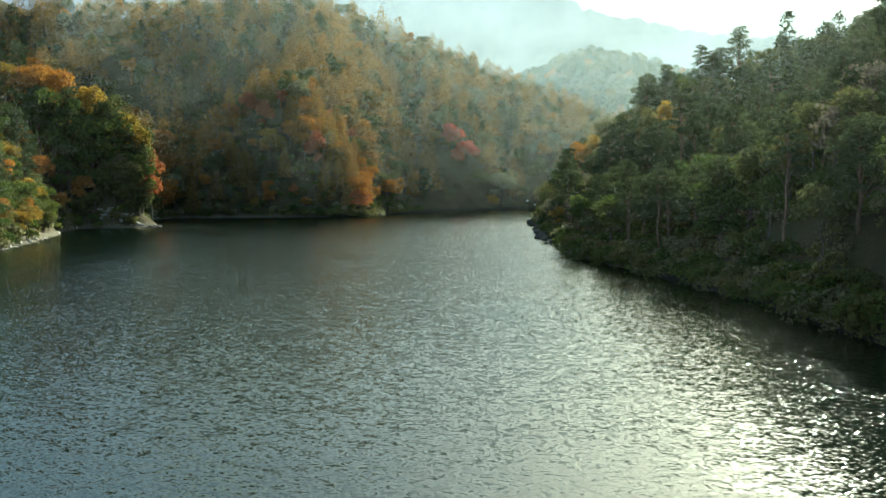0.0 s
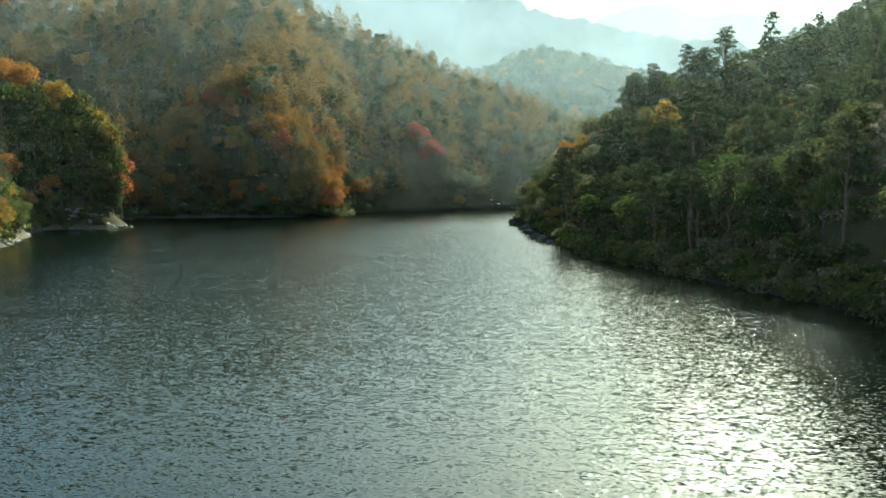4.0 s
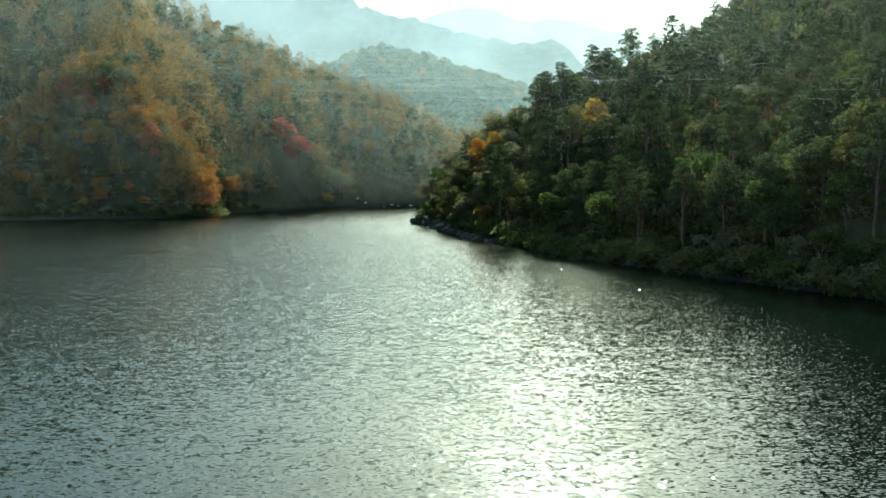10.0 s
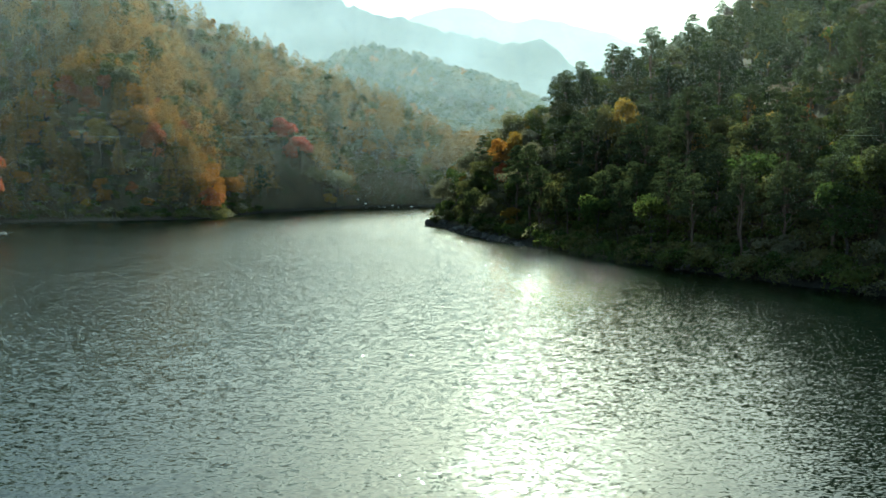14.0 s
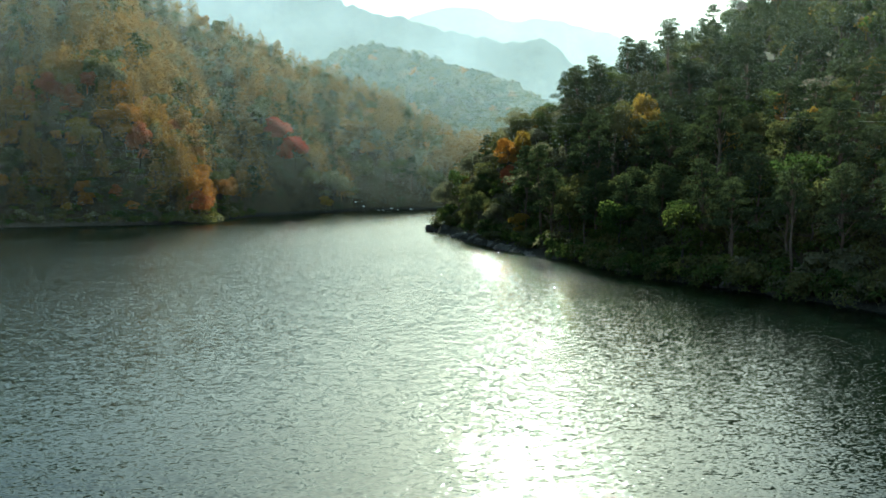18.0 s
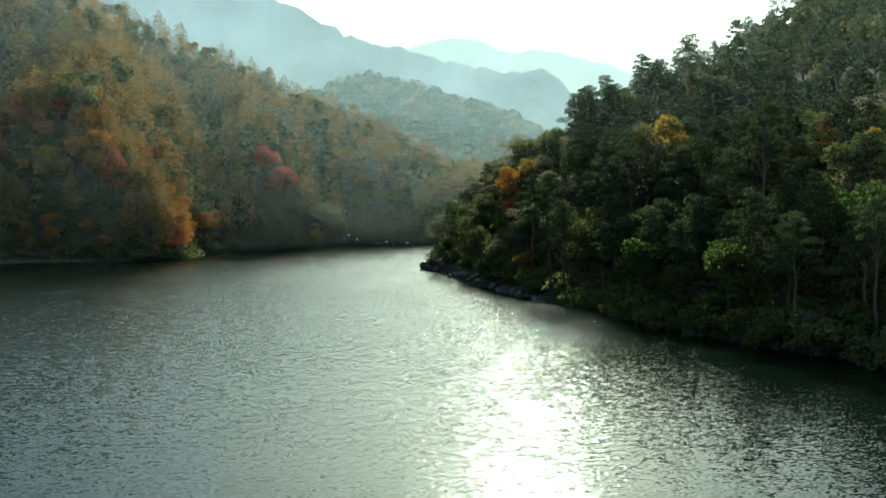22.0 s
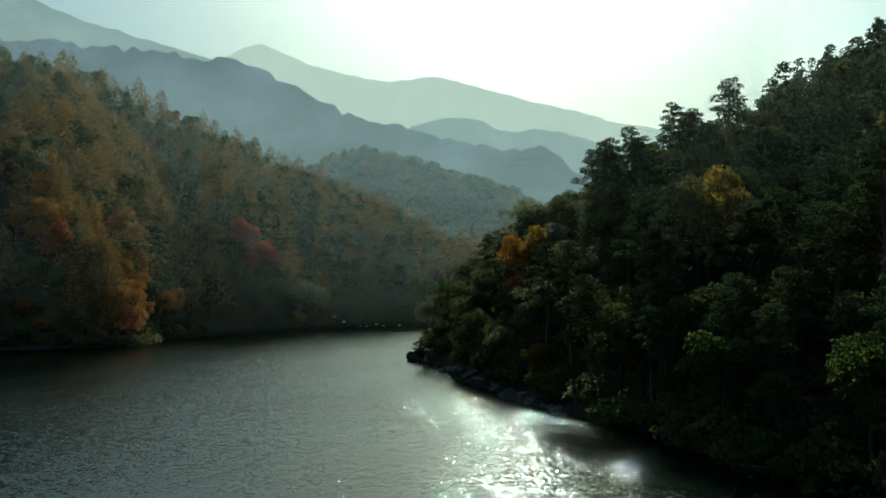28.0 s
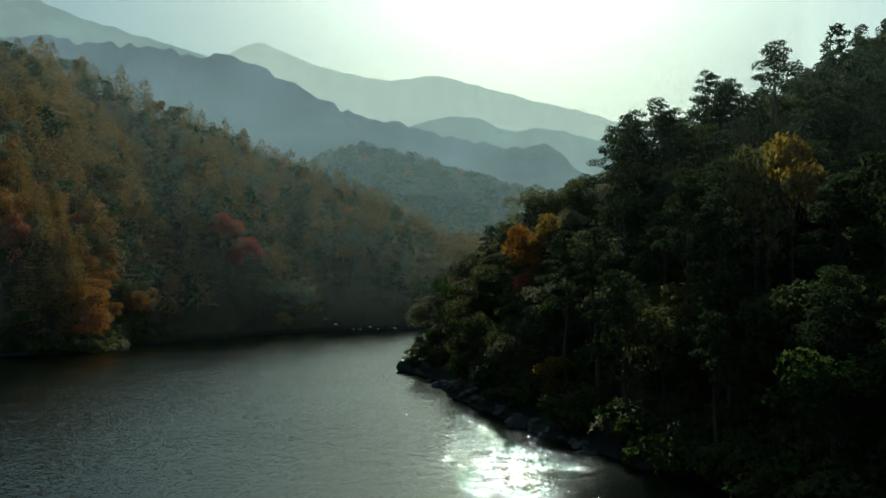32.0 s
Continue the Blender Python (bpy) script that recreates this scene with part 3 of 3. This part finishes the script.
# trees that stand out by themselves
STANDOUT = [  # stock, x, y, height of the tip above the water, girth
    ("pine", 51.6, 178.5, 48.5, 1.0), ("red", -118, 263, 46.5, 1.0), ("red", -111, 262, 43, 0.8), ("yellow", -104, 252, 33, 0.9), ("orange", -93, 257, 38, 1.0), ("red", -88, 254, 31, 0.7), ("orange", -70, 251, 15, 1.0), ("red", -69, 248.5, 10, 1.0),
    ("maroon", -59, 342, 39, 1.2), ("maroon", -52.5, 341, 31, 1.1), ("maroon", -56, 337, 27, 1.0), ("straw", -38, 347, 17, 1.2), ("olive", -47, 339, 18, 1.1), ("yellow", -40, 337, 7.5, 1.0), ("yellow", 36.5, 139, 29, 0.6), ("olive", 33, 138.5, 27, 0.55),
    ("orange", 15.5, 173, 22.5, 0.75), ("yellow", 18.5, 173.5, 24, 0.6), ("red", 15, 167, 16, 0.8), ("green", 27, 168, 26, 0.8), ("yellow", 55, 112, 24, 0.6),
    ("red", 62, 116, 25, 0.6), ("straw", 3, 203, 12.5, 0.9), ("green", 6.5, 206, 16, 0.9), ("straw", 10, 205, 20, 0.9), ("pine", 13.5, 203, 24, 0.9), ("olive", 17, 206, 26, 0.9),
    ("olive", -18, 388, 23, 1.1), ("green", -12, 390, 24, 1.0), ("pine", -6, 388, 24, 1.0), ("olive", 0, 386, 21, 1.0), ("green", 5, 384, 19, 0.9), ("orange", 0.5, 466, 42, 1.0), ("red", 46, 116, 17, 0.35), ("orange", 57, 130, 28, 0.45),
    ("orange", -128, 160, 46, 0.8), ("orange", -122, 163, 44.5, 0.8), ("yellow", -117, 166, 41, 0.8), ("olive", -112, 169, 37, 0.75),
    ("yellow", -108, 171, 33, 0.7), ("olive", -105, 172.5, 28, 0.65), ("red", -102.3, 172.6, 21, 0.55), ("pine", -108, 165, 31, 1.0),
    ("green", -112.5, 162, 34, 1.0), ("pine", -117, 158, 37, 1.0), ("green", -104, 168, 23, 0.75), ("olive", -102.5, 167.6, 14, 1.0),
    ("olive", -105.5, 164, 15, 1.0), ("olive", -109, 161.5, 17, 0.9), ("orange", -113, 158, 16, 0.7), ("pine", -122, 153, 37, 1.0),
    ("green", -116, 154, 21, 0.8), ("orange", -118, 152, 17, 0.6),
    ("green", -103.3, 170, 20, 0.9), ("pine", -105.8, 168.5, 26, 0.9), ("orange", -127, 155, 44, 0.8), ("green", -125, 152, 38, 0.9),
    ("green", -119.5, 155.5, 37, 0.9), ("yellow", -131, 152, 45, 0.8), ("pine", -129, 147, 36, 0.9), ("olive", -121, 151, 20, 0.9),
    ("green", -110, 165.5, 27, 0.9), ("olive", -114.5, 160, 25, 0.9), ("olive", -104.6, 166, 19, 1.0), ("straw", -107, 163, 20, 0.9), ("green", -111, 160.5, 24, 0.9),
]
for key, x, y, tip, girth in STANDOUT:
    plant(key, x, y, top=tip, girth=girth)
for x, y, size in ((-102.6, 168.6, 1.5), (-104.2, 166.6, 2.0), (-106.4, 164.4, 2.3), (-109.0, 162.0, 2.0), (-104.4, 170.2, 1.9), (-111.6, 159.4, 2.0), (-114.6, 157.6, 1.7)):
    plant("shrub", x, y, size)
for k in range(7):
    plant("shrub", -66.5 - 2.0 * k, 249.3 - 0.9 * k, 0.8)


def crowded(x, y):
    """How far a tree at this place has to stay low under one that stands out."""
    low = 1.0
    for _, a, b, tip, _ in STANDOUT:
        gap, side = b - y, abs(a - x - 0.25 * (b - y))
        if math.hypot(a - x, b - y) < 4:
            return 0.0
        if 0 < gap < 16 and side < 4:
            low = min(low, 0.72)
    return low


def tree_mix(x, y):
    """Which stocks grow at a place, with their shares."""
    if -8 < x < 24 and 145 < y < 330:
        return [("olive", 0.42), ("straw", 0.3), ("green", 0.12), ("yellow", 0.12), ("pine", 0.04)]
    if x > -8 and y < 330:
        return [("pine", 0.27), ("tall_pine", 0.16), ("green", 0.17), ("olive", 0.27), ("yellow", 0.04), ("bare", 0.05), ("green", 0.04)]
    if y < 215:
        return [("pine", 0.12), ("green", 0.48), ("orange", 0.16), ("yellow", 0.14), ("olive", 0.1)]
    if y < 300:
        return [("larch", 0.46), ("orange", 0.24), ("straw", 0.04), ("olive", 0.2), ("yellow", 0.04), ("red", 0.02)]
    return [("larch", 0.56), ("straw", 0.07), ("olive", 0.24), ("orange", 0.04), ("pine", 0.09)]


def scatter(x0, x1, y0, y1, step, seed, clear=1.6):
    """Loose jittered grid of places on land."""
    r = np.random.default_rng(seed)
    a, b = np.meshgrid(np.arange(x0, x1, step), np.arange(y0, y1, step), indexing="ij")
    a = a + r.uniform(-0.42, 0.42, a.shape) * step
    b = b + r.uniform(-0.42, 0.42, b.shape) * step
    d = shore_gap(a, b)
    keep = d > clear
    return np.stack([a[keep], b[keep], d[keep]], 1)


def choose(mix, r):
    share = np.array([s for _, s in mix])
    return mix[int(r.choice(len(mix), p=share / share.sum()))][0]


# single trees where the flight passes nearest
right_bank = scatter(2, 130, 12, 214, 5.0, 1)
left_bank = scatter(-160, -70, 60, 196, 4.4, 2)
headland = scatter(-128, -56, 230, 292, 5.0, 3)
single = [p for p in right_bank if p[2] < 46] + [p for p in left_bank if p[2] < 36] + [p for p in headland if p[2] < 34]
pick = np.random.default_rng(5)
for x, y, d in single:
    key = choose(tree_mix(x, y), pick)
    if 0 < x < 30 and y > 178 and "pine" in key:
        key = "straw"
    grow = pick.uniform(0.78, 1.18) * min(1.0, 0.7 + d / 26) * (1.05 if x < -60 and y < 215 else 1.0)
    grow *= crowded(x, y) * (0.9 if 0 < x < 28 and y > 178 else 1.0)
    if 26 < x < 50 and 172 < y < 192:
        key, grow = ("pine" if key in ("tall_pine", "bare") else key), grow * 0.98
    if grow > 0.3:
        plant(key, float(x), float(y), float(grow))

# shrubs along the banks
for x, y, d in scatter(-130, 60, 30, 300, 2.9, 6, 0.4):
    if d < 4.0 and pick.random() < 0.85 and not (d < 1.8 and 2 < x < 18 and 122 < y < 200) and not (-102 < x < -92 and 164 < y < 174):
        plant("shrub" if pick.random() < 0.6 else "green_shrub", float(x), float(y), float(pick.uniform(0.6, 1.1)))


# the woods beyond: too many trees to count
def thicket(places, count, leaf, seed, label):
    """Undergrowth: low mounds of leaves crowded under the trees."""
    r = np.random.default_rng(seed)
    mats = [GREEN, OLIVE, STRAW]
    forms = [broad_crown(2.6, 2.0, count, leaf, r, 0.0, 8)[0] for _ in range(8)]
    vs, fs, ms, n = [], [], [], 0
    for (x, y, d), z in zip(places, land(places[:, 0], places[:, 1])):
        v, f = forms[int(r.integers(8))]
        a, s = r.uniform(0, 6.283), r.uniform(0.6, 1.35)
        turn = np.array([[math.cos(a), -math.sin(a), 0], [math.sin(a), math.cos(a), 0], [0, 0, 1]]) * s
        vs.append(v @ turn.T + (x, y, z - 0.3)), fs.append(f + n)
        ms.append(np.full(len(f), int(r.choice(3, p=(0.4, 0.4, 0.2)))))
        n += len(v)
    ob = mesh_object("undergrowth", np.concatenate(vs), np.concatenate(fs), mats, slots=np.concatenate(ms))
    return tagged(ob, label, "undergrowth", kind="stuff")


thicket(np.array([p for p in scatter(2, 100, 12, 214, 2.8, 61, 0.0) if p[2] < 45 and not (p[1] > 122 and p[2] < 1.8)]), 210, 0.46, 62, "dense green and brown undergrowth on the slope")
thicket(np.array([p for p in scatter(4, 75, 20, 192, 1.9, 65, 0.2) if p[2] < 2.6 and not (p[1] > 122 and p[2] < 1.8)]), 150, 0.42, 66, "dense green and brown undergrowth over the bank")
thicket(np.array([p for p in scatter(4, 75, 20, 124, 1.5, 67, -0.7) if p[2] < 0.9]), 120, 0.36, 68, "dark leafy undergrowth hanging over the waterline")
thicket(np.array([p for p in scatter(-150, -56, 60, 292, 3.6, 63, 0.0) if p[2] < 30 and not (-102 < p[0] < -92 and 164 < p[1] < 174)]), 150, 0.56, 64, "dense mixed undergrowth above the bank")

def woods(name, places, count, leaf, seed, label, mix=None, grow=1.0):
    r = np.random.default_rng(seed)
    mats = [PINE, GREEN, OLIVE, ORANGE, YELLOW, RED, MAROON, LARCH, BARE, STRAW, PINE]
    keys = ["pine", "green", "olive", "orange", "yellow", "red", "maroon", "larch", "bare", "straw", "tall_pine"]
    forms = {}
    for k in keys:
        n, kind, h, w, *_ = GROUPS[k][0]
        forms[k] = []
        for i in range(4):
            make = {"pine": pine_crown, "tall": pine_crown, "larch": larch_crown}.get(kind, broad_crown)
            (v, f), _ = make(h, w, count, leaf, r)
            tv, tf = tube(np.array([(0, 0, -0.5), (0, 0, h * 0.7)]), (0.2, 0.1), 4)
            forms[k].append((np.concatenate([v, tv]), np.concatenate([f, tf[:, :3] + len(v), tf[:, (0, 2, 3)] + len(v)])))
    vs, fs, ms, n = [], [], [], 0
    foot = land(places[:, 0], places[:, 1])
    for (x, y, d), z in zip(places, foot):
        k = choose(mix or tree_mix(x, y), r)
        v, f = forms[k][int(r.integers(4))]
        a, s = r.uniform(0, 6.283), r.uniform(0.75, 1.2) * grow
        turn = np.array([[math.cos(a), -math.sin(a), 0], [math.sin(a), math.cos(a), 0], [0, 0, 1]]) * s
        vs.append(v @ turn.T + (x, y, z)), fs.append(f + n)
        ms.append(np.full(len(f), keys.index(k)))
        n += len(v)
    ob = mesh_object(name, np.concatenate(vs), np.concatenate(fs), mats, slots=np.concatenate(ms))
    return tagged(ob, label, "woods", kind="stuff")


near = [p for p in right_bank if p[2] >= 46]
near += list(scatter(130, 200, -30, 330, 9, 11)) + [p for p in scatter(2, 130, 214, 330, 7.5, 12) if p[0] > 36]
near += [p for p in scatter(48, 130, -70, 12, 6.5, 19) if p[2] < 60]
woods("hill_woods", np.array(near), 300, 1.1, 21, "mixed pine and autumn woods over the hillside", grow=0.82)
left = [p for p in scatter(-240, -20, 292, 480, 7.4, 13)] + [p for p in scatter(-20, 30, 330, 490, 7.0, 14)]
left += [p for p in scatter(-260, -128, 196, 292, 7.0, 15)] + [p for p in scatter(-330, -240, 300, 480, 8, 16)]
left += [p for p in headland if p[2] >= 34] + [p for p in scatter(-128, -70, 196, 230, 5.4, 31)]
left = [p for p in left if crowded(p[0], p[1]) == 1.0]
woods("hill_woods", np.array(left), 640, 0.8, 22, "golden-brown larch and mixed autumn woods on the hillside", grow=1.22)
side = [p for p in scatter(-230, -160, 60, 196, 7.5, 17)] + [p for p in left_bank if p[2] >= 36]
woods("hill_woods", np.array(side), 200, 1.3, 23, "green and orange woods on the hillside")

# ---- the distance: mountains with their haze painted in as glow ----
def painted_haze(name, crest_haze, foot_haze, dark, share, top, vary=0.26):
    """Far woodland mixed with painted, glowing haze that is paler towards the foot."""
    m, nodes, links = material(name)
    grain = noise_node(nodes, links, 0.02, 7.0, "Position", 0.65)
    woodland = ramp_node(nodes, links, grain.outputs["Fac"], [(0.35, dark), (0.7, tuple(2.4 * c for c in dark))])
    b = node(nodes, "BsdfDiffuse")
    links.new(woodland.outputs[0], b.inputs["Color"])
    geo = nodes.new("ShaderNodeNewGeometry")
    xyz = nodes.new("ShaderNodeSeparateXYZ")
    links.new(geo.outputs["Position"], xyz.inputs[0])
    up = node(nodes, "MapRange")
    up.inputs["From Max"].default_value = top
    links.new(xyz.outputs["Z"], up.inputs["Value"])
    air = ramp_node(nodes, links, up.outputs[0], [(0.3, foot_haze), (1.0, crest_haze)])
    # noise makes the painted haze glow unevenly
    haze_patches = noise_node(nodes, links, 0.006, 5.0, "Position", 0.6)
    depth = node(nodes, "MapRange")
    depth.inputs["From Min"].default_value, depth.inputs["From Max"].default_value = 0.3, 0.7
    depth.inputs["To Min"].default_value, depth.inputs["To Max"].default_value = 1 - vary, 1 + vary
    links.new(haze_patches.outputs["Fac"], depth.inputs["Value"])
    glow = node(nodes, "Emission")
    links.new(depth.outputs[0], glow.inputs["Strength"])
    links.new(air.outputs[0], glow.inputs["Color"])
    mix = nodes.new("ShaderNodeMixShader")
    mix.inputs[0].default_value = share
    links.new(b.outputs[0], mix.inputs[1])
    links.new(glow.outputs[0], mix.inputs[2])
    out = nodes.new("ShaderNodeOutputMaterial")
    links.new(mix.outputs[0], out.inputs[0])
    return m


def mountain(crest, fall, mat, seed, relief, step, label):
    """A far range: a wooded crest with spurs running down towards the valley."""
    c = np.array(crest, float)
    along = np.concatenate([[0], np.cumsum(np.hypot(np.diff(c[:, 0]), np.diff(c[:, 1])))])
    s = np.arange(0, along[-1], step)
    x, y, z = (np.interp(s, along, c[:, k]) for k in range(3))
    kern = np.exp(-np.linspace(-1.5, 1.5, 7) ** 2)
    z = np.convolve(np.pad(z, 3, "edge"), kern / kern.sum(), "valid")
    z = z + (smooth_noise(s, s * 0, step * 9, seed) - 0.5) * relief * 0.9 + (smooth_noise(s, s * 0, step * 2.1, seed + 1) - 0.5) * relief * 0.45
    down = np.linspace(0, 1, 26) ** 1.2
    top = z.max()
    X = x[:, None] + (smooth_noise(s, s * 0, 240, seed + 2)[:, None] - 0.5) * 120 * down
    spur = (smooth_noise(s[:, None] + 90 * down, down * 900, 150, seed + 3) - 0.5) * relief * 5.0 * np.sin(np.pi * np.clip(down, 0, 1))
    Y = y[:, None] - down * top / fall + 0 * X
    Z = np.maximum(z[:, None] * (1 - down) ** 1.15 + spur * 0.5, -30 * down) + (smooth_noise(X, Y, step * 2.5, seed + 4) - 0.5) * relief * 0.35
    idx = np.arange(X.size).reshape(X.shape)
    f = np.stack([idx[:-1, :-1], idx[:-1, 1:], idx[1:, 1:], idx[1:, :-1]], -1).reshape(-1, 4)
    ob = mesh_object("backdrop", np.stack([X, Y, Z], -1).reshape(-1, 3), f, [mat], smooth=True)
    return tagged(ob, label, "mountain", kind="structure")


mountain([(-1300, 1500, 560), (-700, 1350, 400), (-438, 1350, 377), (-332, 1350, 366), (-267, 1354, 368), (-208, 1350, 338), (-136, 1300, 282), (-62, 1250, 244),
          (13, 1200, 228), (83, 1150, 201), (161, 1150, 191), (260, 1100, 140)], 1.9, painted_haze("near_range", (0.185, 0.20, 0.265), (0.30, 0.325, 0.365), (0.03, 0.045, 0.045), 0.62, 370, 0.4), 31, 24, 6,
         "blue-grey wooded mountain with painted glowing haze")
mountain([(-1128, 1800, 707), (-913, 1800, 671), (-805, 1800, 630), (-739, 1800, 590), (-641, 1800, 549), (-587, 1800, 532), (-488, 1800, 506), (-411, 1800, 480), (-323, 1800, 446), (-234, 1800, 411)], 1.2, painted_haze("high_range", (0.32, 0.35, 0.37), (0.45, 0.47, 0.46), (0.03, 0.045, 0.04), 0.76, 640, 0.2), 61, 12, 9,
         "pale blue mountain shoulder with painted glowing haze")
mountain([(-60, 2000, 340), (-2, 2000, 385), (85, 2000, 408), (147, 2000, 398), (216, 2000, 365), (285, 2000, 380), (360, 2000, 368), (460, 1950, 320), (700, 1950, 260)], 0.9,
         painted_haze("middle_range", (0.40, 0.43, 0.43), (0.52, 0.54, 0.52), (0.03, 0.045, 0.04), 0.8, 400, 0.12), 41, 14, 10, "pale rounded hills with painted glowing haze")
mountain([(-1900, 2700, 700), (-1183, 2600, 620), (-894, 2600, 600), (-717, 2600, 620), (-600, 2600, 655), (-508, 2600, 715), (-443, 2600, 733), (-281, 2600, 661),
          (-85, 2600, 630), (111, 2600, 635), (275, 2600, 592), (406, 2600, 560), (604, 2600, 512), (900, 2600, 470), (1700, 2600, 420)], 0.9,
         painted_haze("far_range", (0.68, 0.66, 0.60), (0.85, 0.82, 0.74), (0.03, 0.045, 0.04), 0.88, 720, 0.05), 51, 16, 13, "faint pale mountain range with bright painted haze")

# the wooded hill that closes the near valley
def far_woods(places, seed):
    """Round and pointed crowns crowded over the hill."""
    r = np.random.default_rng(seed)
    vs, fs, ms, n = [], [], [], 0
    forms = []
    for i in range(8):
        (v, f), _ = (broad_crown if i % 2 else pine_crown)(11.0, 4.8, 100, 2.3, r)
        forms.append((v, f))
    for (x, y, d), z in zip(places, land(places[:, 0], places[:, 1])):
        v, f = forms[int(r.integers(8))]
        a, s = r.uniform(0, 6.283), r.uniform(0.75, 1.25)
        turn = np.array([[math.cos(a), -math.sin(a), 0], [math.sin(a), math.cos(a), 0], [0, 0, 1]]) * s
        vs.append(v @ turn.T + (x, y, z - 1.5)), fs.append(f + n)
        ms.append(np.full(len(f), int(r.choice(4, p=(0.44, 0.33, 0.2, 0.03)))))
        n += len(v)
    return tagged(mesh_object("far_woods", np.concatenate(vs), np.concatenate(fs), [PINE, OLIVE, STRAW, ORANGE], slots=np.concatenate(ms)), "hazy blue-green woods on a farther hill", "woods", kind="stuff")


far_woods(scatter(-220, 180, 530, 830, 8, 18), 24)


# haze over the lake, imitated by added hair-thin ribbons in upright planes
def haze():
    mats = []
    for name, tint in (("haze_ribbons", (0.34, 0.365, 0.345, 1)), ("valley_haze_ribbons", (0.28, 0.35, 0.40, 1))):
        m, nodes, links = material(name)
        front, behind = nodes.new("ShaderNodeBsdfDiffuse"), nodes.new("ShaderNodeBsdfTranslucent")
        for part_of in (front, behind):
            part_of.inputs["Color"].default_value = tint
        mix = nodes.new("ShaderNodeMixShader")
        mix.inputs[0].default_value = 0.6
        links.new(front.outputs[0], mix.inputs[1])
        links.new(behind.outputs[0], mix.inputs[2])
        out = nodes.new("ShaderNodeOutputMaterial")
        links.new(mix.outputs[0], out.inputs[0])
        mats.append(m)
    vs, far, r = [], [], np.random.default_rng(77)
    # planes short of y=50 imitate veiling lens glare until the camera passes them
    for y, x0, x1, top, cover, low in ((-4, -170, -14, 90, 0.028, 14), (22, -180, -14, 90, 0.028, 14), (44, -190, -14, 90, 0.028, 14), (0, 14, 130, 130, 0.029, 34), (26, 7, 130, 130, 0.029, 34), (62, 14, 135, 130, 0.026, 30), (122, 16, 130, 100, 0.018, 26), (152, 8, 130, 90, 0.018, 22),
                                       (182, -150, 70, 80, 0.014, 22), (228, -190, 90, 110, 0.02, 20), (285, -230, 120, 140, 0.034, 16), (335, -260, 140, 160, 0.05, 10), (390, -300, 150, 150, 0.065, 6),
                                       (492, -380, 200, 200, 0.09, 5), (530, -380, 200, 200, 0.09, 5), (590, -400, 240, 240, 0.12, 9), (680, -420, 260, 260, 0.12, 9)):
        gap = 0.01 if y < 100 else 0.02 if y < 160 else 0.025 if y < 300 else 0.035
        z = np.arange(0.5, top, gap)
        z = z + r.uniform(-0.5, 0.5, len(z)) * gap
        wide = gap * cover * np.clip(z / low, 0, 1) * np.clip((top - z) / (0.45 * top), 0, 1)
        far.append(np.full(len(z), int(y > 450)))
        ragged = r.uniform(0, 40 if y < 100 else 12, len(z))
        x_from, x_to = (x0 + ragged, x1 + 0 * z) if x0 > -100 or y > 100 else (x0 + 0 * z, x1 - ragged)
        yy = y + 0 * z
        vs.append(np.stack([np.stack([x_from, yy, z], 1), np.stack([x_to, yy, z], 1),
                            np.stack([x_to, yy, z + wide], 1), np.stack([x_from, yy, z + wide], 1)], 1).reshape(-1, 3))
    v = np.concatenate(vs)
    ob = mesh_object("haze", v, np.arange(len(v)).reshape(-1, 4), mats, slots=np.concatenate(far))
    return tagged(ob, "hair-thin ribbons standing in for sunlit haze over the lake", "haze", kind="stuff")


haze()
